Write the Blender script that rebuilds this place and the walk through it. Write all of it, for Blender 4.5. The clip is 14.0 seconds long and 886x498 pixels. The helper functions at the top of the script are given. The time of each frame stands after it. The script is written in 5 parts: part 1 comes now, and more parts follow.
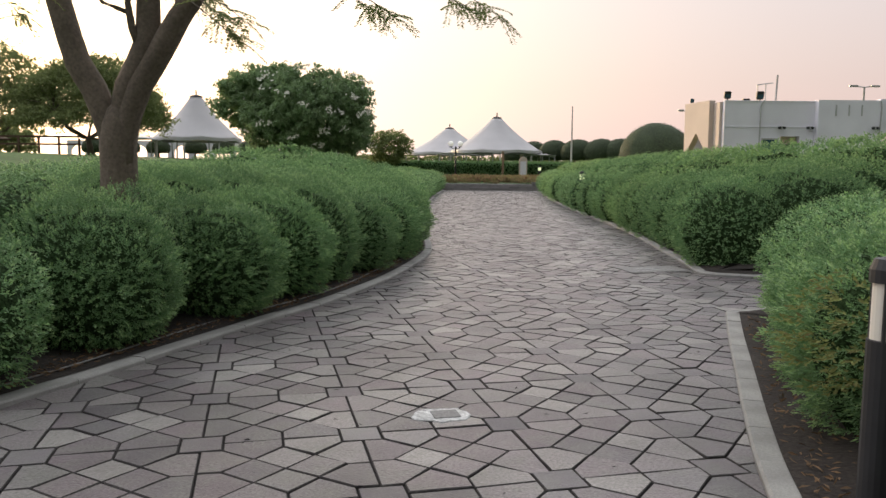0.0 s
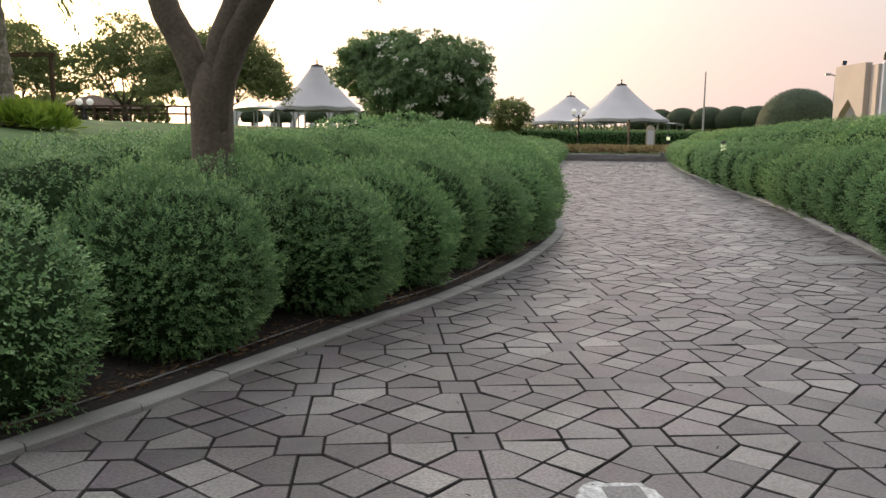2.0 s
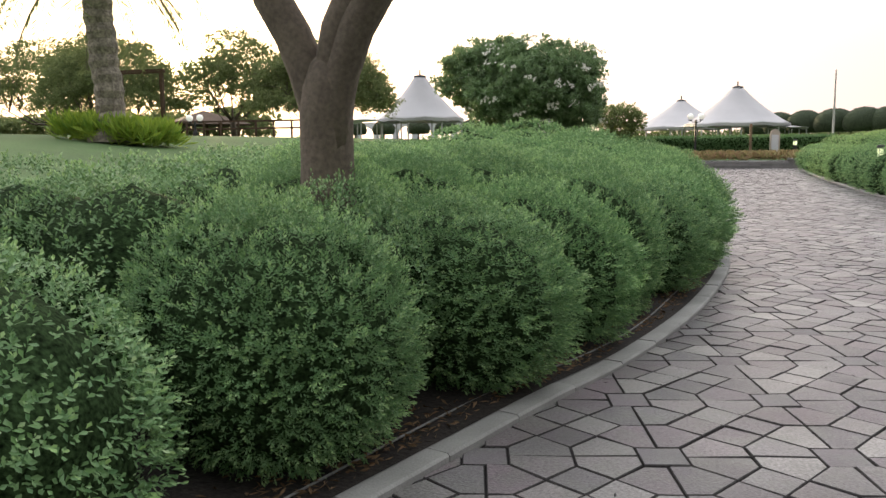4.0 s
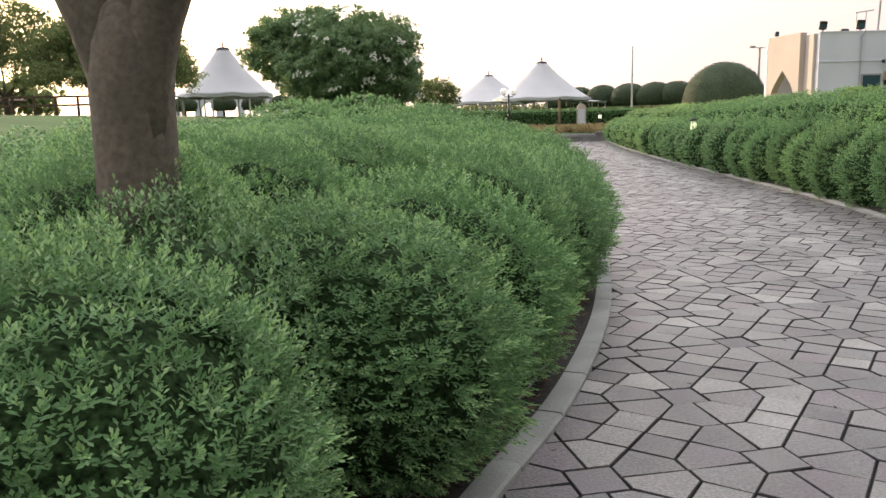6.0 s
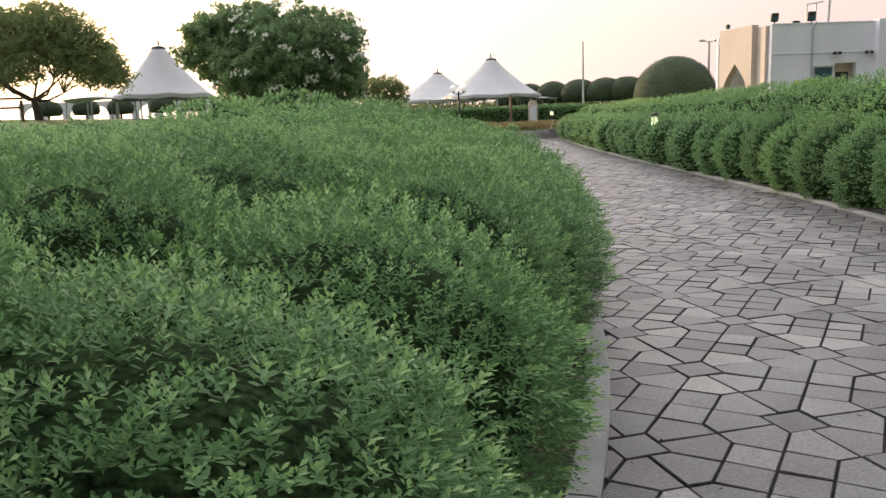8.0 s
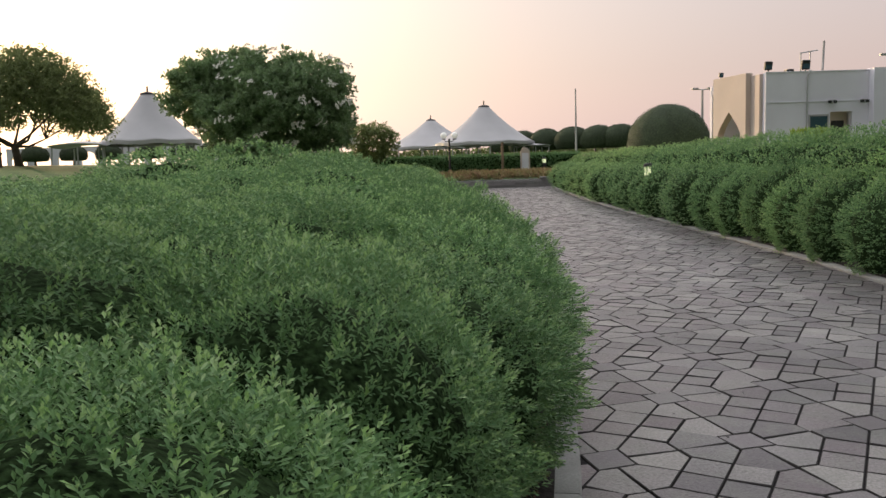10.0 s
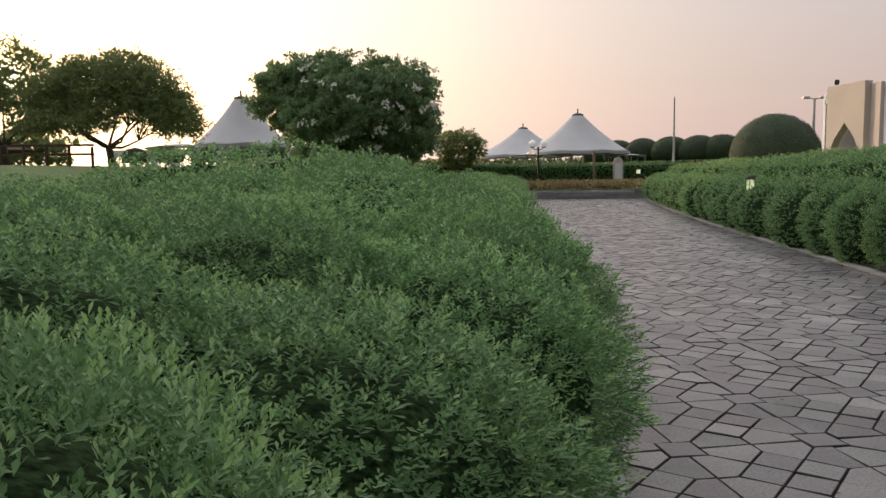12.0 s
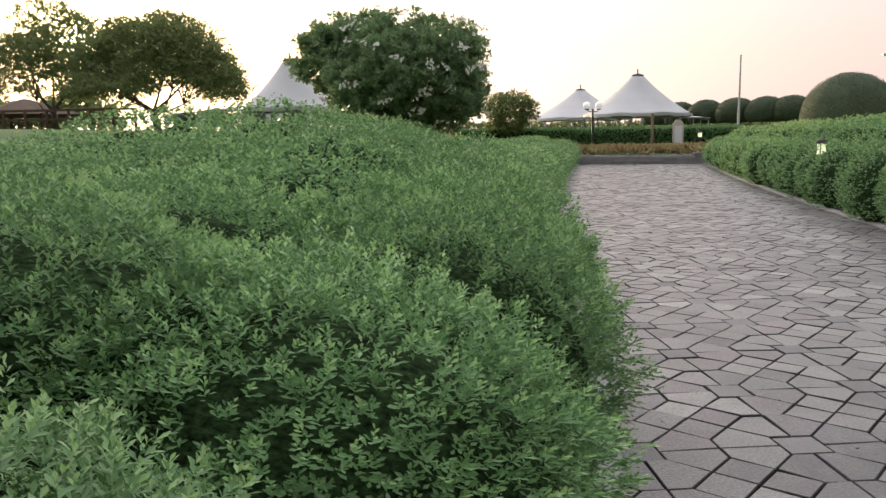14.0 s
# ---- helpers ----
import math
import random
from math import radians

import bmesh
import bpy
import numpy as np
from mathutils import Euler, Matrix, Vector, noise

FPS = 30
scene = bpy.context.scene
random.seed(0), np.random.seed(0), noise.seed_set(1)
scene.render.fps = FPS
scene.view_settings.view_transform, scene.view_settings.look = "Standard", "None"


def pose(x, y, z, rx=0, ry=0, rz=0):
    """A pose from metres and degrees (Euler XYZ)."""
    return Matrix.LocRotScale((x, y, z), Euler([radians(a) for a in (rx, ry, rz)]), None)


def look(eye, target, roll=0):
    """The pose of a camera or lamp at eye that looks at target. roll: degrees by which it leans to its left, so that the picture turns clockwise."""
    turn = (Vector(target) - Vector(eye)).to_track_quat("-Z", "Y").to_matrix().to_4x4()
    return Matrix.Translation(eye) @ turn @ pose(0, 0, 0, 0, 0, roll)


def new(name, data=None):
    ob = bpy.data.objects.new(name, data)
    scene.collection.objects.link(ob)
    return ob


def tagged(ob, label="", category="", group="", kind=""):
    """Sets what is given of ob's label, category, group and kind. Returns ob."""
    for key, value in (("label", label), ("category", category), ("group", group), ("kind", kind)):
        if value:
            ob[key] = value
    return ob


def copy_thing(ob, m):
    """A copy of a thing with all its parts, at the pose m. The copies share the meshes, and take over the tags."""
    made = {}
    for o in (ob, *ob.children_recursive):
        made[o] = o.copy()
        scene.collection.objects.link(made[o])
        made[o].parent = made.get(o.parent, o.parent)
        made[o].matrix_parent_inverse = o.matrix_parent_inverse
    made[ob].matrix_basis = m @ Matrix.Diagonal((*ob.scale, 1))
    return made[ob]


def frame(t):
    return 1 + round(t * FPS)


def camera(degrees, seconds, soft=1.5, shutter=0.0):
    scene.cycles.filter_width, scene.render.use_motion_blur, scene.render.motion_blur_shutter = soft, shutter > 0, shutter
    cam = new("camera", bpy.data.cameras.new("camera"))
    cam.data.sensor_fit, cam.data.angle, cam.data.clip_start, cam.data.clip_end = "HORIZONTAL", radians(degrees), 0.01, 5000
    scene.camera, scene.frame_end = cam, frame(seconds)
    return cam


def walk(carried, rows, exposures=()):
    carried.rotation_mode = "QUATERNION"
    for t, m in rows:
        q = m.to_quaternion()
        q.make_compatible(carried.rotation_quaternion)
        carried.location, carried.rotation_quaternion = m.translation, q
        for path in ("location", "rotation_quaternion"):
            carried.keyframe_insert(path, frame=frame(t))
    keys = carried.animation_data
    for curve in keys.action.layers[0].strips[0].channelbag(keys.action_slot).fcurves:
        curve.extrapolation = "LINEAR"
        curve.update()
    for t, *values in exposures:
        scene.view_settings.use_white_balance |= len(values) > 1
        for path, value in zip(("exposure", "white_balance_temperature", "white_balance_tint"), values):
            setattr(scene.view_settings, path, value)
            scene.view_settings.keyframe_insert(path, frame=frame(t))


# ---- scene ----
cam = camera(58.5, 14.0)
PATH = [
    (0, (-0.058, 2.019, 1.368), (-0.032, 4.008, 1.162), 0.5),
    (0.5, (-0.065, 2.344, 1.363), (-0.058, 4.334, 1.164), 1.0),
    (1, (-0.125, 2.683, 1.372), (-0.011, 4.669, 1.169), 0.4),
    (1.5, (-0.192, 3.003, 1.348), (-0.11, 4.981, 1.065), 0.6),
    (2, (-0.301, 3.349, 1.36), (-0.563, 5.311, 1.076), 0.5),
    (2.5, (-0.485, 3.693, 1.38), (-0.832, 5.645, 1.119), 0.8),
    (3, (-0.678, 4.024, 1.377), (-1.104, 5.963, 1.138), -0.2),
    (3.2, (-0.741, 4.181, 1.373), (-1.257, 6.1, 1.147), -0.5),
    (5.3, (-1.437, 5.655, 1.387), (-1.79, 7.593, 1.038), -0.2),
    (5.5, (-1.497, 5.778, 1.397), (-1.7, 7.737, 1.051), 0.6),
    (6, (-1.623, 6.104, 1.417), (-1.666, 8.076, 1.09), -1.2),
    (6.5, (-1.639, 6.546, 1.4), (-1.65, 8.526, 1.124), -1.5),
    (7, (-1.618, 6.921, 1.374), (-1.594, 8.9, 1.088), -1.4),
    (7.2, (-1.608, 7.087, 1.384), (-1.559, 9.064, 1.09), -1.3),
    (9.3, (-1.392, 8.33, 1.409), (-1.307, 10.293, 1.036), -2.2),
    (9.5, (-1.33, 8.454, 1.444), (-1.241, 10.426, 1.119), -2.1),
    (10, (-1.205, 8.72, 1.486), (-1.114, 10.706, 1.264), -1.8),
    (10.5, (-1.103, 9.051, 1.506), (-1.01, 11.039, 1.316), -0.7),
    (11, (-1.019, 9.348, 1.475), (-0.936, 11.337, 1.285), -0.2),
    (11.5, (-0.896, 9.684, 1.489), (-0.956, 11.673, 1.292), -0.1),
    (12, (-0.763, 10.08, 1.447), (-0.904, 12.066, 1.251), -0.7),
    (12.5, (-0.653, 10.435, 1.433), (-0.828, 12.416, 1.226), -1.7),
    (13, (-0.512, 10.705, 1.436), (-0.783, 12.673, 1.211), -1.2),
    (13.5, (-0.42, 11.002, 1.426), (-0.734, 12.951, 1.105), -1.0),
    (14, (-0.364, 11.359, 1.442), (-0.651, 13.318, 1.158), -0.8),
]
EXPOSURES = [(0, 0.6), (2.0, 0.62), (3.2, 0.75), (5.3, 1.4), (6.2, 1.05), (7.2, 0.9), (9.3, 1.0), (10.0, 0.38), (12.0, 0.2), (12.9, 0.4), (13.5, 1.0), (14.0, 0.8)]
walk(cam, [(t, look(eye, target, roll)) for t, eye, target, roll in PATH], EXPOSURES)


# ---- light ----
SUN_AZ, SUN_EL = radians(-32.5), radians(6.2)
SUN_DIR = Vector((math.sin(SUN_AZ) * math.cos(SUN_EL), math.cos(SUN_AZ) * math.cos(SUN_EL), math.sin(SUN_EL)))


def build_world():
    w = bpy.data.worlds.new("evening_sky")
    scene.world = w
    w.use_nodes = True
    nt = w.node_tree
    nt.nodes.clear()
    out = nt.nodes.new("ShaderNodeOutputWorld")
    bg = nt.nodes.new("ShaderNodeBackground")
    bg.inputs["Strength"].default_value = 1.0
    sky = nt.nodes.new("ShaderNodeTexSky")
    sky.sky_type = "NISHITA"
    sky.sun_disc = False
    sky.sun_elevation = SUN_EL
    sky.sun_rotation = SUN_AZ
    sky.dust_density = 4.0
    sky.air_density = 1.5
    tc = nt.nodes.new("ShaderNodeTexCoord")
    sep = nt.nodes.new("ShaderNodeSeparateXYZ")
    nt.links.new(tc.outputs["Generated"], sep.inputs[0])
    ramp = nt.nodes.new("ShaderNodeValToRGB")
    r = ramp.color_ramp
    r.elements[0].position, r.elements[0].color = 0.0, (0.49, 0.355, 0.345, 1)
    r.elements[1].position, r.elements[1].color = 0.8, (1.1, 1.12, 1.18, 1)
    e = r.elements.new(0.10)
    e.color = (0.445, 0.36, 0.362, 1)
    e = r.elements.new(0.26)
    e.color = (0.46, 0.42, 0.445, 1)
    nt.links.new(sep.outputs["Z"], ramp.inputs[0])
    dot = nt.nodes.new("ShaderNodeVectorMath")
    dot.operation = "DOT_PRODUCT"
    nt.links.new(tc.outputs["Generated"], dot.inputs[0])
    dot.inputs[1].default_value = SUN_DIR

    def lobe(power, colour, gain):
        mx = nt.nodes.new("ShaderNodeMath")
        mx.operation = "MAXIMUM"
        nt.links.new(dot.outputs["Value"], mx.inputs[0])
        mx.inputs[1].default_value = 0.0
        p = nt.nodes.new("ShaderNodeMath")
        p.operation = "POWER"
        nt.links.new(mx.outputs[0], p.inputs[0])
        p.inputs[1].default_value = power
        s = nt.nodes.new("ShaderNodeVectorMath")
        s.operation = "SCALE"
        s.inputs[0].default_value = [c * gain for c in colour]
        nt.links.new(p.outputs[0], s.inputs["Scale"])
        return s.outputs[0]

    def add(a, b):
        s = nt.nodes.new("ShaderNodeVectorMath")
        s.operation = "ADD"
        nt.links.new(a, s.inputs[0])
        nt.links.new(b, s.inputs[1])
        return s.outputs[0]

    sc = nt.nodes.new("ShaderNodeVectorMath")
    sc.operation = "SCALE"
    nt.links.new(sky.outputs[0], sc.inputs[0])
    sc.inputs["Scale"].default_value = 0.03
    away = nt.nodes.new("ShaderNodeMapRange")
    away.interpolation_type = "SMOOTHSTEP"
    nt.links.new(dot.outputs["Value"], away.inputs[0])
    away.inputs[1].default_value = -0.6
    away.inputs[2].default_value = 0.3
    away.inputs[3].default_value = 0.28
    away.inputs[4].default_value = 1.0
    dim = nt.nodes.new("ShaderNodeVectorMath")
    dim.operation = "SCALE"
    nt.links.new(ramp.outputs[0], dim.inputs[0])
    nt.links.new(away.outputs[0], dim.inputs["Scale"])
    total = add(dim.outputs[0], sc.outputs[0])
    total = add(total, lobe(4.0, (1.0, 0.80, 0.58), 0.55))
    total = add(total, lobe(14, (1.0, 0.82, 0.52), 0.55))
    total = add(total, lobe(90, (1.0, 0.86, 0.55), 0.9))
    total = add(total, lobe(2500, (1.0, 0.74, 0.36), 9.0))
    total = add(total, lobe(25000, (1.0, 0.85, 0.55), 80.0))
    nt.links.new(total, bg.inputs["Color"])
    nt.links.new(bg.outputs[0], out.inputs[0])


build_world()
sun = new("sun", bpy.data.lights.new("sun", "SUN"))
sun.data.energy = 1.9
sun.data.angle = radians(3.0)
sun.data.color = (1.0, 0.72, 0.42)
sun.matrix_world = look(SUN_DIR * 60, (0, 0, 0))


# ---- materials ----
def material(name, colour, rough=0.7, grain=0.0, grain_scale=40.0, patch=0.0, patch_scale=1.5, bump=0.0, bump_scale=60.0,
             island=0.0, obj=0.0, tint=None, metallic=0.0, spec=0.4, transmission=0.0, translucent=0.0, emission=None, stain=None, world=False):
    """A procedural surface: base colour, fine grain, larger patches, a change from piece to piece, and relief."""
    m = bpy.data.materials.new(name)
    m.use_nodes = True
    nt = m.node_tree
    n, l = nt.nodes, nt.links
    b = n["Principled BSDF"]
    b.inputs["Roughness"].default_value = rough
    b.inputs["Metallic"].default_value = metallic
    b.inputs["Specular IOR Level"].default_value = spec
    b.inputs["Transmission Weight"].default_value = transmission
    tc = n.new("ShaderNodeTexCoord")
    geo = n.new("ShaderNodeNewGeometry")
    oi = n.new("ShaderNodeObjectInfo")
    where = geo.outputs["Position"] if world else tc.outputs["Object"]
    col = n.new("ShaderNodeRGB")
    col.outputs[0].default_value = (*colour, 1)
    cur = col.outputs[0]

    def rnd():
        a = n.new("ShaderNodeMath")
        a.operation = "ADD"
        l.new(geo.outputs["Random Per Island"], a.inputs[0])
        l.new(oi.outputs["Random"], a.inputs[1])
        f = n.new("ShaderNodeMath")
        f.operation = "FRACT"
        l.new(a.outputs[0], f.inputs[0])
        return f.outputs[0]

    def scale_by(value, amount):
        nonlocal cur
        mr = n.new("ShaderNodeMapRange")
        l.new(value, mr.inputs[0])
        mr.inputs[3].default_value = 1 - amount
        mr.inputs[4].default_value = 1 + amount
        s = n.new("ShaderNodeVectorMath")
        s.operation = "SCALE"
        l.new(cur, s.inputs[0])
        l.new(mr.outputs[0], s.inputs["Scale"])
        cur = s.outputs[0]

    if tint:
        ramp = n.new("ShaderNodeValToRGB")
        r = ramp.color_ramp
        for k, c in enumerate(tint):
            el = r.elements[k] if k < 2 else r.elements.new(k / (len(tint) - 1))
            el.color = (*c, 1)
        for k in range(len(tint)):
            r.elements[k].position = k / (len(tint) - 1)
        for k, c in enumerate(tint):
            r.elements[k].color = (*c, 1)
        l.new(rnd(), ramp.inputs[0])
        cur = ramp.outputs[0]
    if island:
        scale_by(geo.outputs["Random Per Island"], island)
    if obj:
        scale_by(oi.outputs["Random"], obj)
    if stain:
        t = n.new("ShaderNodeTexNoise")
        t.inputs["Scale"].default_value = stain[3]
        t.inputs["Detail"].default_value = 6
        t.inputs["Roughness"].default_value = 0.65
        l.new(where, t.inputs[0])
        mr = n.new("ShaderNodeMapRange")
        l.new(t.outputs["Fac"], mr.inputs[0])
        mr.inputs[1].default_value = 0.44
        mr.inputs[2].default_value = 0.66
        mr.inputs[4].default_value = stain[4]
        mx = n.new("ShaderNodeMix")
        mx.data_type = "RGBA"
        l.new(mr.outputs[0], mx.inputs[0])
        l.new(cur, mx.inputs[6])
        mx.inputs[7].default_value = (*stain[:3], 1)
        cur = mx.outputs[2]
    if patch:
        t = n.new("ShaderNodeTexNoise")
        t.inputs["Scale"].default_value = patch_scale
        t.inputs["Detail"].default_value = 5
        l.new(where, t.inputs[0])
        mr = n.new("ShaderNodeMapRange")
        l.new(t.outputs["Fac"], mr.inputs[0])
        mr.inputs[1].default_value = 0.3
        mr.inputs[2].default_value = 0.7
        scale_by(mr.outputs[0], patch)
    if grain:
        t = n.new("ShaderNodeTexNoise")
        t.inputs["Scale"].default_value = grain_scale
        t.inputs["Detail"].default_value = 3
        l.new(where, t.inputs[0])
        mr = n.new("ShaderNodeMapRange")
        l.new(t.outputs["Fac"], mr.inputs[0])
        mr.inputs[1].default_value = 0.3
        mr.inputs[2].default_value = 0.7
        scale_by(mr.outputs[0], grain)
    l.new(cur, b.inputs["Base Color"])
    if bump:
        t = n.new("ShaderNodeTexNoise")
        t.inputs["Scale"].default_value = bump_scale
        t.inputs["Detail"].default_value = 4
        l.new(where, t.inputs[0])
        bp = n.new("ShaderNodeBump")
        bp.inputs["Strength"].default_value = bump
        bp.inputs["Distance"].default_value = 0.01
        l.new(t.outputs["Fac"], bp.inputs["Height"])
        l.new(bp.outputs[0], b.inputs["Normal"])
    if translucent:
        tr = n.new("ShaderNodeBsdfTranslucent")
        l.new(cur, tr.inputs["Color"])
        mix = n.new("ShaderNodeMixShader")
        mix.inputs[0].default_value = translucent
        l.new(b.outputs[0], mix.inputs[1])
        l.new(tr.outputs[0], mix.inputs[2])
        l.new(mix.outputs[0], n["Material Output"].inputs[0])
    if emission:
        b.inputs["Emission Color"].default_value = (*emission[:3], 1)
        b.inputs["Emission Strength"].default_value = emission[3]
    return m


PAVER = material("paver_concrete", (0.3, 0.28, 0.28), 0.39, grain=0.34, grain_scale=70, patch=0.28, patch_scale=1.1, bump=0.4, bump_scale=90, stain=(0.155, 0.162, 0.135, 6.0, 0.5), world=True,
                 tint=[(0.084, 0.073, 0.080), (0.18, 0.167, 0.168), (0.108, 0.086, 0.096), (0.262, 0.244, 0.232), (0.098, 0.091, 0.098), (0.15, 0.12, 0.131), (0.22, 0.206, 0.20)])
PAVER_DARK = material("dark_paver_concrete", (0.17, 0.16, 0.17), 0.5, grain=0.25, grain_scale=150, patch=0.25, patch_scale=1.1, bump=0.4, bump_scale=90, stain=(0.16, 0.168, 0.143, 5.0, 0.5), world=True,
                      tint=[(0.10, 0.09, 0.098), (0.16, 0.143, 0.15), (0.128, 0.108, 0.116), (0.19, 0.176, 0.176)])
JOINT = material("joint_sand", (0.016, 0.013, 0.014), 0.95, grain=0.3, grain_scale=150, bump=0.4)
RIM = material("dirty_paver_rim", (0.044, 0.040, 0.039), 0.85, grain=0.4, grain_scale=60, patch=0.4, patch_scale=3.0, bump=0.4, world=True)
KERB = material("kerb_concrete", (0.27, 0.265, 0.25), 0.8, grain=0.14, grain_scale=110, patch=0.2, patch_scale=3, bump=0.3, obj=0.1)
SOIL = material("dark_soil", (0.024, 0.019, 0.016), 0.95, grain=0.5, grain_scale=45, patch=0.3, patch_scale=2.5, bump=1.0, bump_scale=35)
STRAW = material("dry_straw", (0.16, 0.098, 0.052), 0.9, island=0.4)
GROUND = material("ground_grass", (0.07, 0.125, 0.038), 0.95, grain=0.35, grain_scale=25, patch=0.25, patch_scale=0.35, bump=0.6, bump_scale=40)
LEAF = material("hedge_leaf", (0.1, 0.16, 0.07), 0.5, obj=0.14, spec=0.35, translucent=0.28,
                tint=[(0.112, 0.22, 0.092), (0.195, 0.335, 0.136), (0.147, 0.28, 0.122), (0.245, 0.39, 0.178), (0.168, 0.31, 0.105)])
# pale tips: young growth, plus the light on exposed shoots put into the colour
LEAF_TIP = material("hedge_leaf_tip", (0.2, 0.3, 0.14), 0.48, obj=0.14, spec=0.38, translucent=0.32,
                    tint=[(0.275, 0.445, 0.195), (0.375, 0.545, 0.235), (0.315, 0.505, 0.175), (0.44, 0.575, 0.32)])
# near-black green: the shade between the leaves is put into this colour
LEAF_CORE = material("hedge_inside_shade", (0.028, 0.050, 0.020), 0.95, spec=0.05, grain=0.8, grain_scale=55, patch=0.3, patch_scale=9, bump=1.0, bump_scale=60)
TREE_LEAF = material("tree_leaf", (0.08, 0.11, 0.04), 0.6, spec=0.25, translucent=0.56,
                     tint=[(0.15, 0.19, 0.075), (0.225, 0.265, 0.11), (0.18, 0.22, 0.095), (0.27, 0.31, 0.135)])
FRANGI_LEAF = material("broad_leaf", (0.07, 0.12, 0.05), 0.45, spec=0.4, translucent=0.42,
                       tint=[(0.16, 0.245, 0.115), (0.235, 0.335, 0.16), (0.185, 0.28, 0.135), (0.29, 0.39, 0.21)])
PETAL = material("white_petal", (0.8, 0.78, 0.72), 0.6)
BARK = material("grey_bark", (0.15, 0.122, 0.098), 0.9, grain=0.22, grain_scale=35, patch=0.25, patch_scale=4, bump=0.8, bump_scale=22)
CLIP_LEAF = material("clipped_leaf", (0.06, 0.085, 0.04), 0.7, spec=0.2, tint=[(0.05, 0.07, 0.032), (0.075, 0.10, 0.045), (0.06, 0.088, 0.04)])
PALM_BARK = material("palm_bark", (0.26, 0.225, 0.19), 0.95, grain=0.4, grain_scale=14, patch=0.4, patch_scale=5, bump=1.0, bump_scale=12)
TOPIARY = material("clipped_foliage", (0.042, 0.06, 0.03), 0.85, grain=0.35, grain_scale=9, patch=0.2, patch_scale=1.0, bump=1.0, bump_scale=14)
PVC = material("tent_membrane", (0.55, 0.535, 0.55), 0.5, patch=0.06, patch_scale=0.6, translucent=0.15)
STEEL = material("painted_steel", (0.42, 0.42, 0.42), 0.5, patch=0.1, metallic=0.2)
DARK = material("dark_metal", (0.03, 0.03, 0.032), 0.5, patch=0.15, patch_scale=8)
GLOBE = material("lamp_globe", (0.85, 0.85, 0.82), 0.25, emission=(1.0, 0.96, 0.88, 0.2))
FROST = material("frosted_lens", (0.8, 0.76, 0.67), 0.3)
GLOW = material("lamp_window", (0.8, 0.85, 0.5), 0.4, emission=(0.95, 1.0, 0.6, 0.55))
WHITE_WALL = material("white_render", (0.76, 0.745, 0.82), 0.85, grain=0.05, patch=0.07, patch_scale=0.5, bump=0.2)
CREAM_WALL = material("cream_render", (0.60, 0.51, 0.455), 0.85, grain=0.05, patch=0.07, patch_scale=0.5, bump=0.2)
STONE = material("wall_stone", (0.27, 0.255, 0.25), 0.85, grain=0.2, patch=0.2, obj=0.18, bump=0.5)
WOOD = material("brown_timber", (0.10, 0.062, 0.04), 0.8, grain=0.2, grain_scale=20, patch=0.2, bump=0.3)
PALE_WOOD = material("pale_timber", (0.24, 0.165, 0.115), 0.8, grain=0.25, grain_scale=20, patch=0.2, bump=0.3)
GLASS = material("window_glass", (0.03, 0.08, 0.10), 0.16, spec=0.4)
PAINT = material("white_paint", (0.48, 0.48, 0.47), 0.7, grain=0.35, grain_scale=60, patch=0.25, patch_scale=12)
CAST = material("cast_cover", (0.20, 0.195, 0.19), 0.6, grain=0.3, grain_scale=80, bump=0.5)
REDPLANT = material("groundcover", (0.2, 0.13, 0.07), 0.8, tint=[(0.36, 0.33, 0.14), (0.48, 0.39, 0.2), (0.42, 0.25, 0.18), (0.32, 0.37, 0.14)])
DRYLEAF = material("dry_leaf", (0.3, 0.22, 0.1), 0.7, translucent=0.3, tint=[(0.21, 0.25, 0.08), (0.34, 0.34, 0.13), (0.26, 0.30, 0.09), (0.25, 0.21, 0.10)])
YELLOWLEAF = material("yellow_leaf", (0.3, 0.32, 0.05), 0.6, translucent=0.3, tint=[(0.26, 0.38, 0.06), (0.38, 0.48, 0.07), (0.20, 0.34, 0.06)])


# ---- building blocks ----
def mesh_obj(name, verts, faces, mat, parent=None, label="", smooth=False):
    me = bpy.data.meshes.new(name)
    me.from_pydata([tuple(v) for v in verts], [], [tuple(f) for f in faces])
    if mat:
        me.materials.append(mat)
    if smooth:
        me.shade_smooth()
    me.update()
    ob = new(name, me)
    if parent:
        ob.parent = parent
    if label:
        tagged(ob, label)
    return ob


def part(name, bm, mat, parent=None, label="", smooth=False):
    me = bpy.data.meshes.new(name)
    bm.to_mesh(me)
    bm.free()
    me.materials.append(mat)
    if smooth:
        me.shade_smooth()
    ob = new(name, me)
    if parent:
        ob.parent = parent
    if label:
        tagged(ob, label)
    return ob


def thing(name, label, category, m=None, group="", kind=""):
    ob = new(name)
    ob.empty_display_size = 0.2
    if m is not None:
        ob.matrix_basis = m
    return tagged(ob, label, category, group, kind)


def bm_box(size, at=(0, 0, 0), bevel=0.0, turn=None):
    """A box by its size and centre."""
    bm = bmesh.new()
    bmesh.ops.create_cube(bm, size=1.0)
    bmesh.ops.scale(bm, vec=size, verts=bm.verts)
    if bevel:
        bmesh.ops.bevel(bm, geom=list(bm.edges), offset=bevel, segments=2, affect="EDGES")
    if turn is not None:
        bmesh.ops.transform(bm, matrix=turn, verts=bm.verts)
    bmesh.ops.translate(bm, vec=at, verts=bm.verts)
    return bm


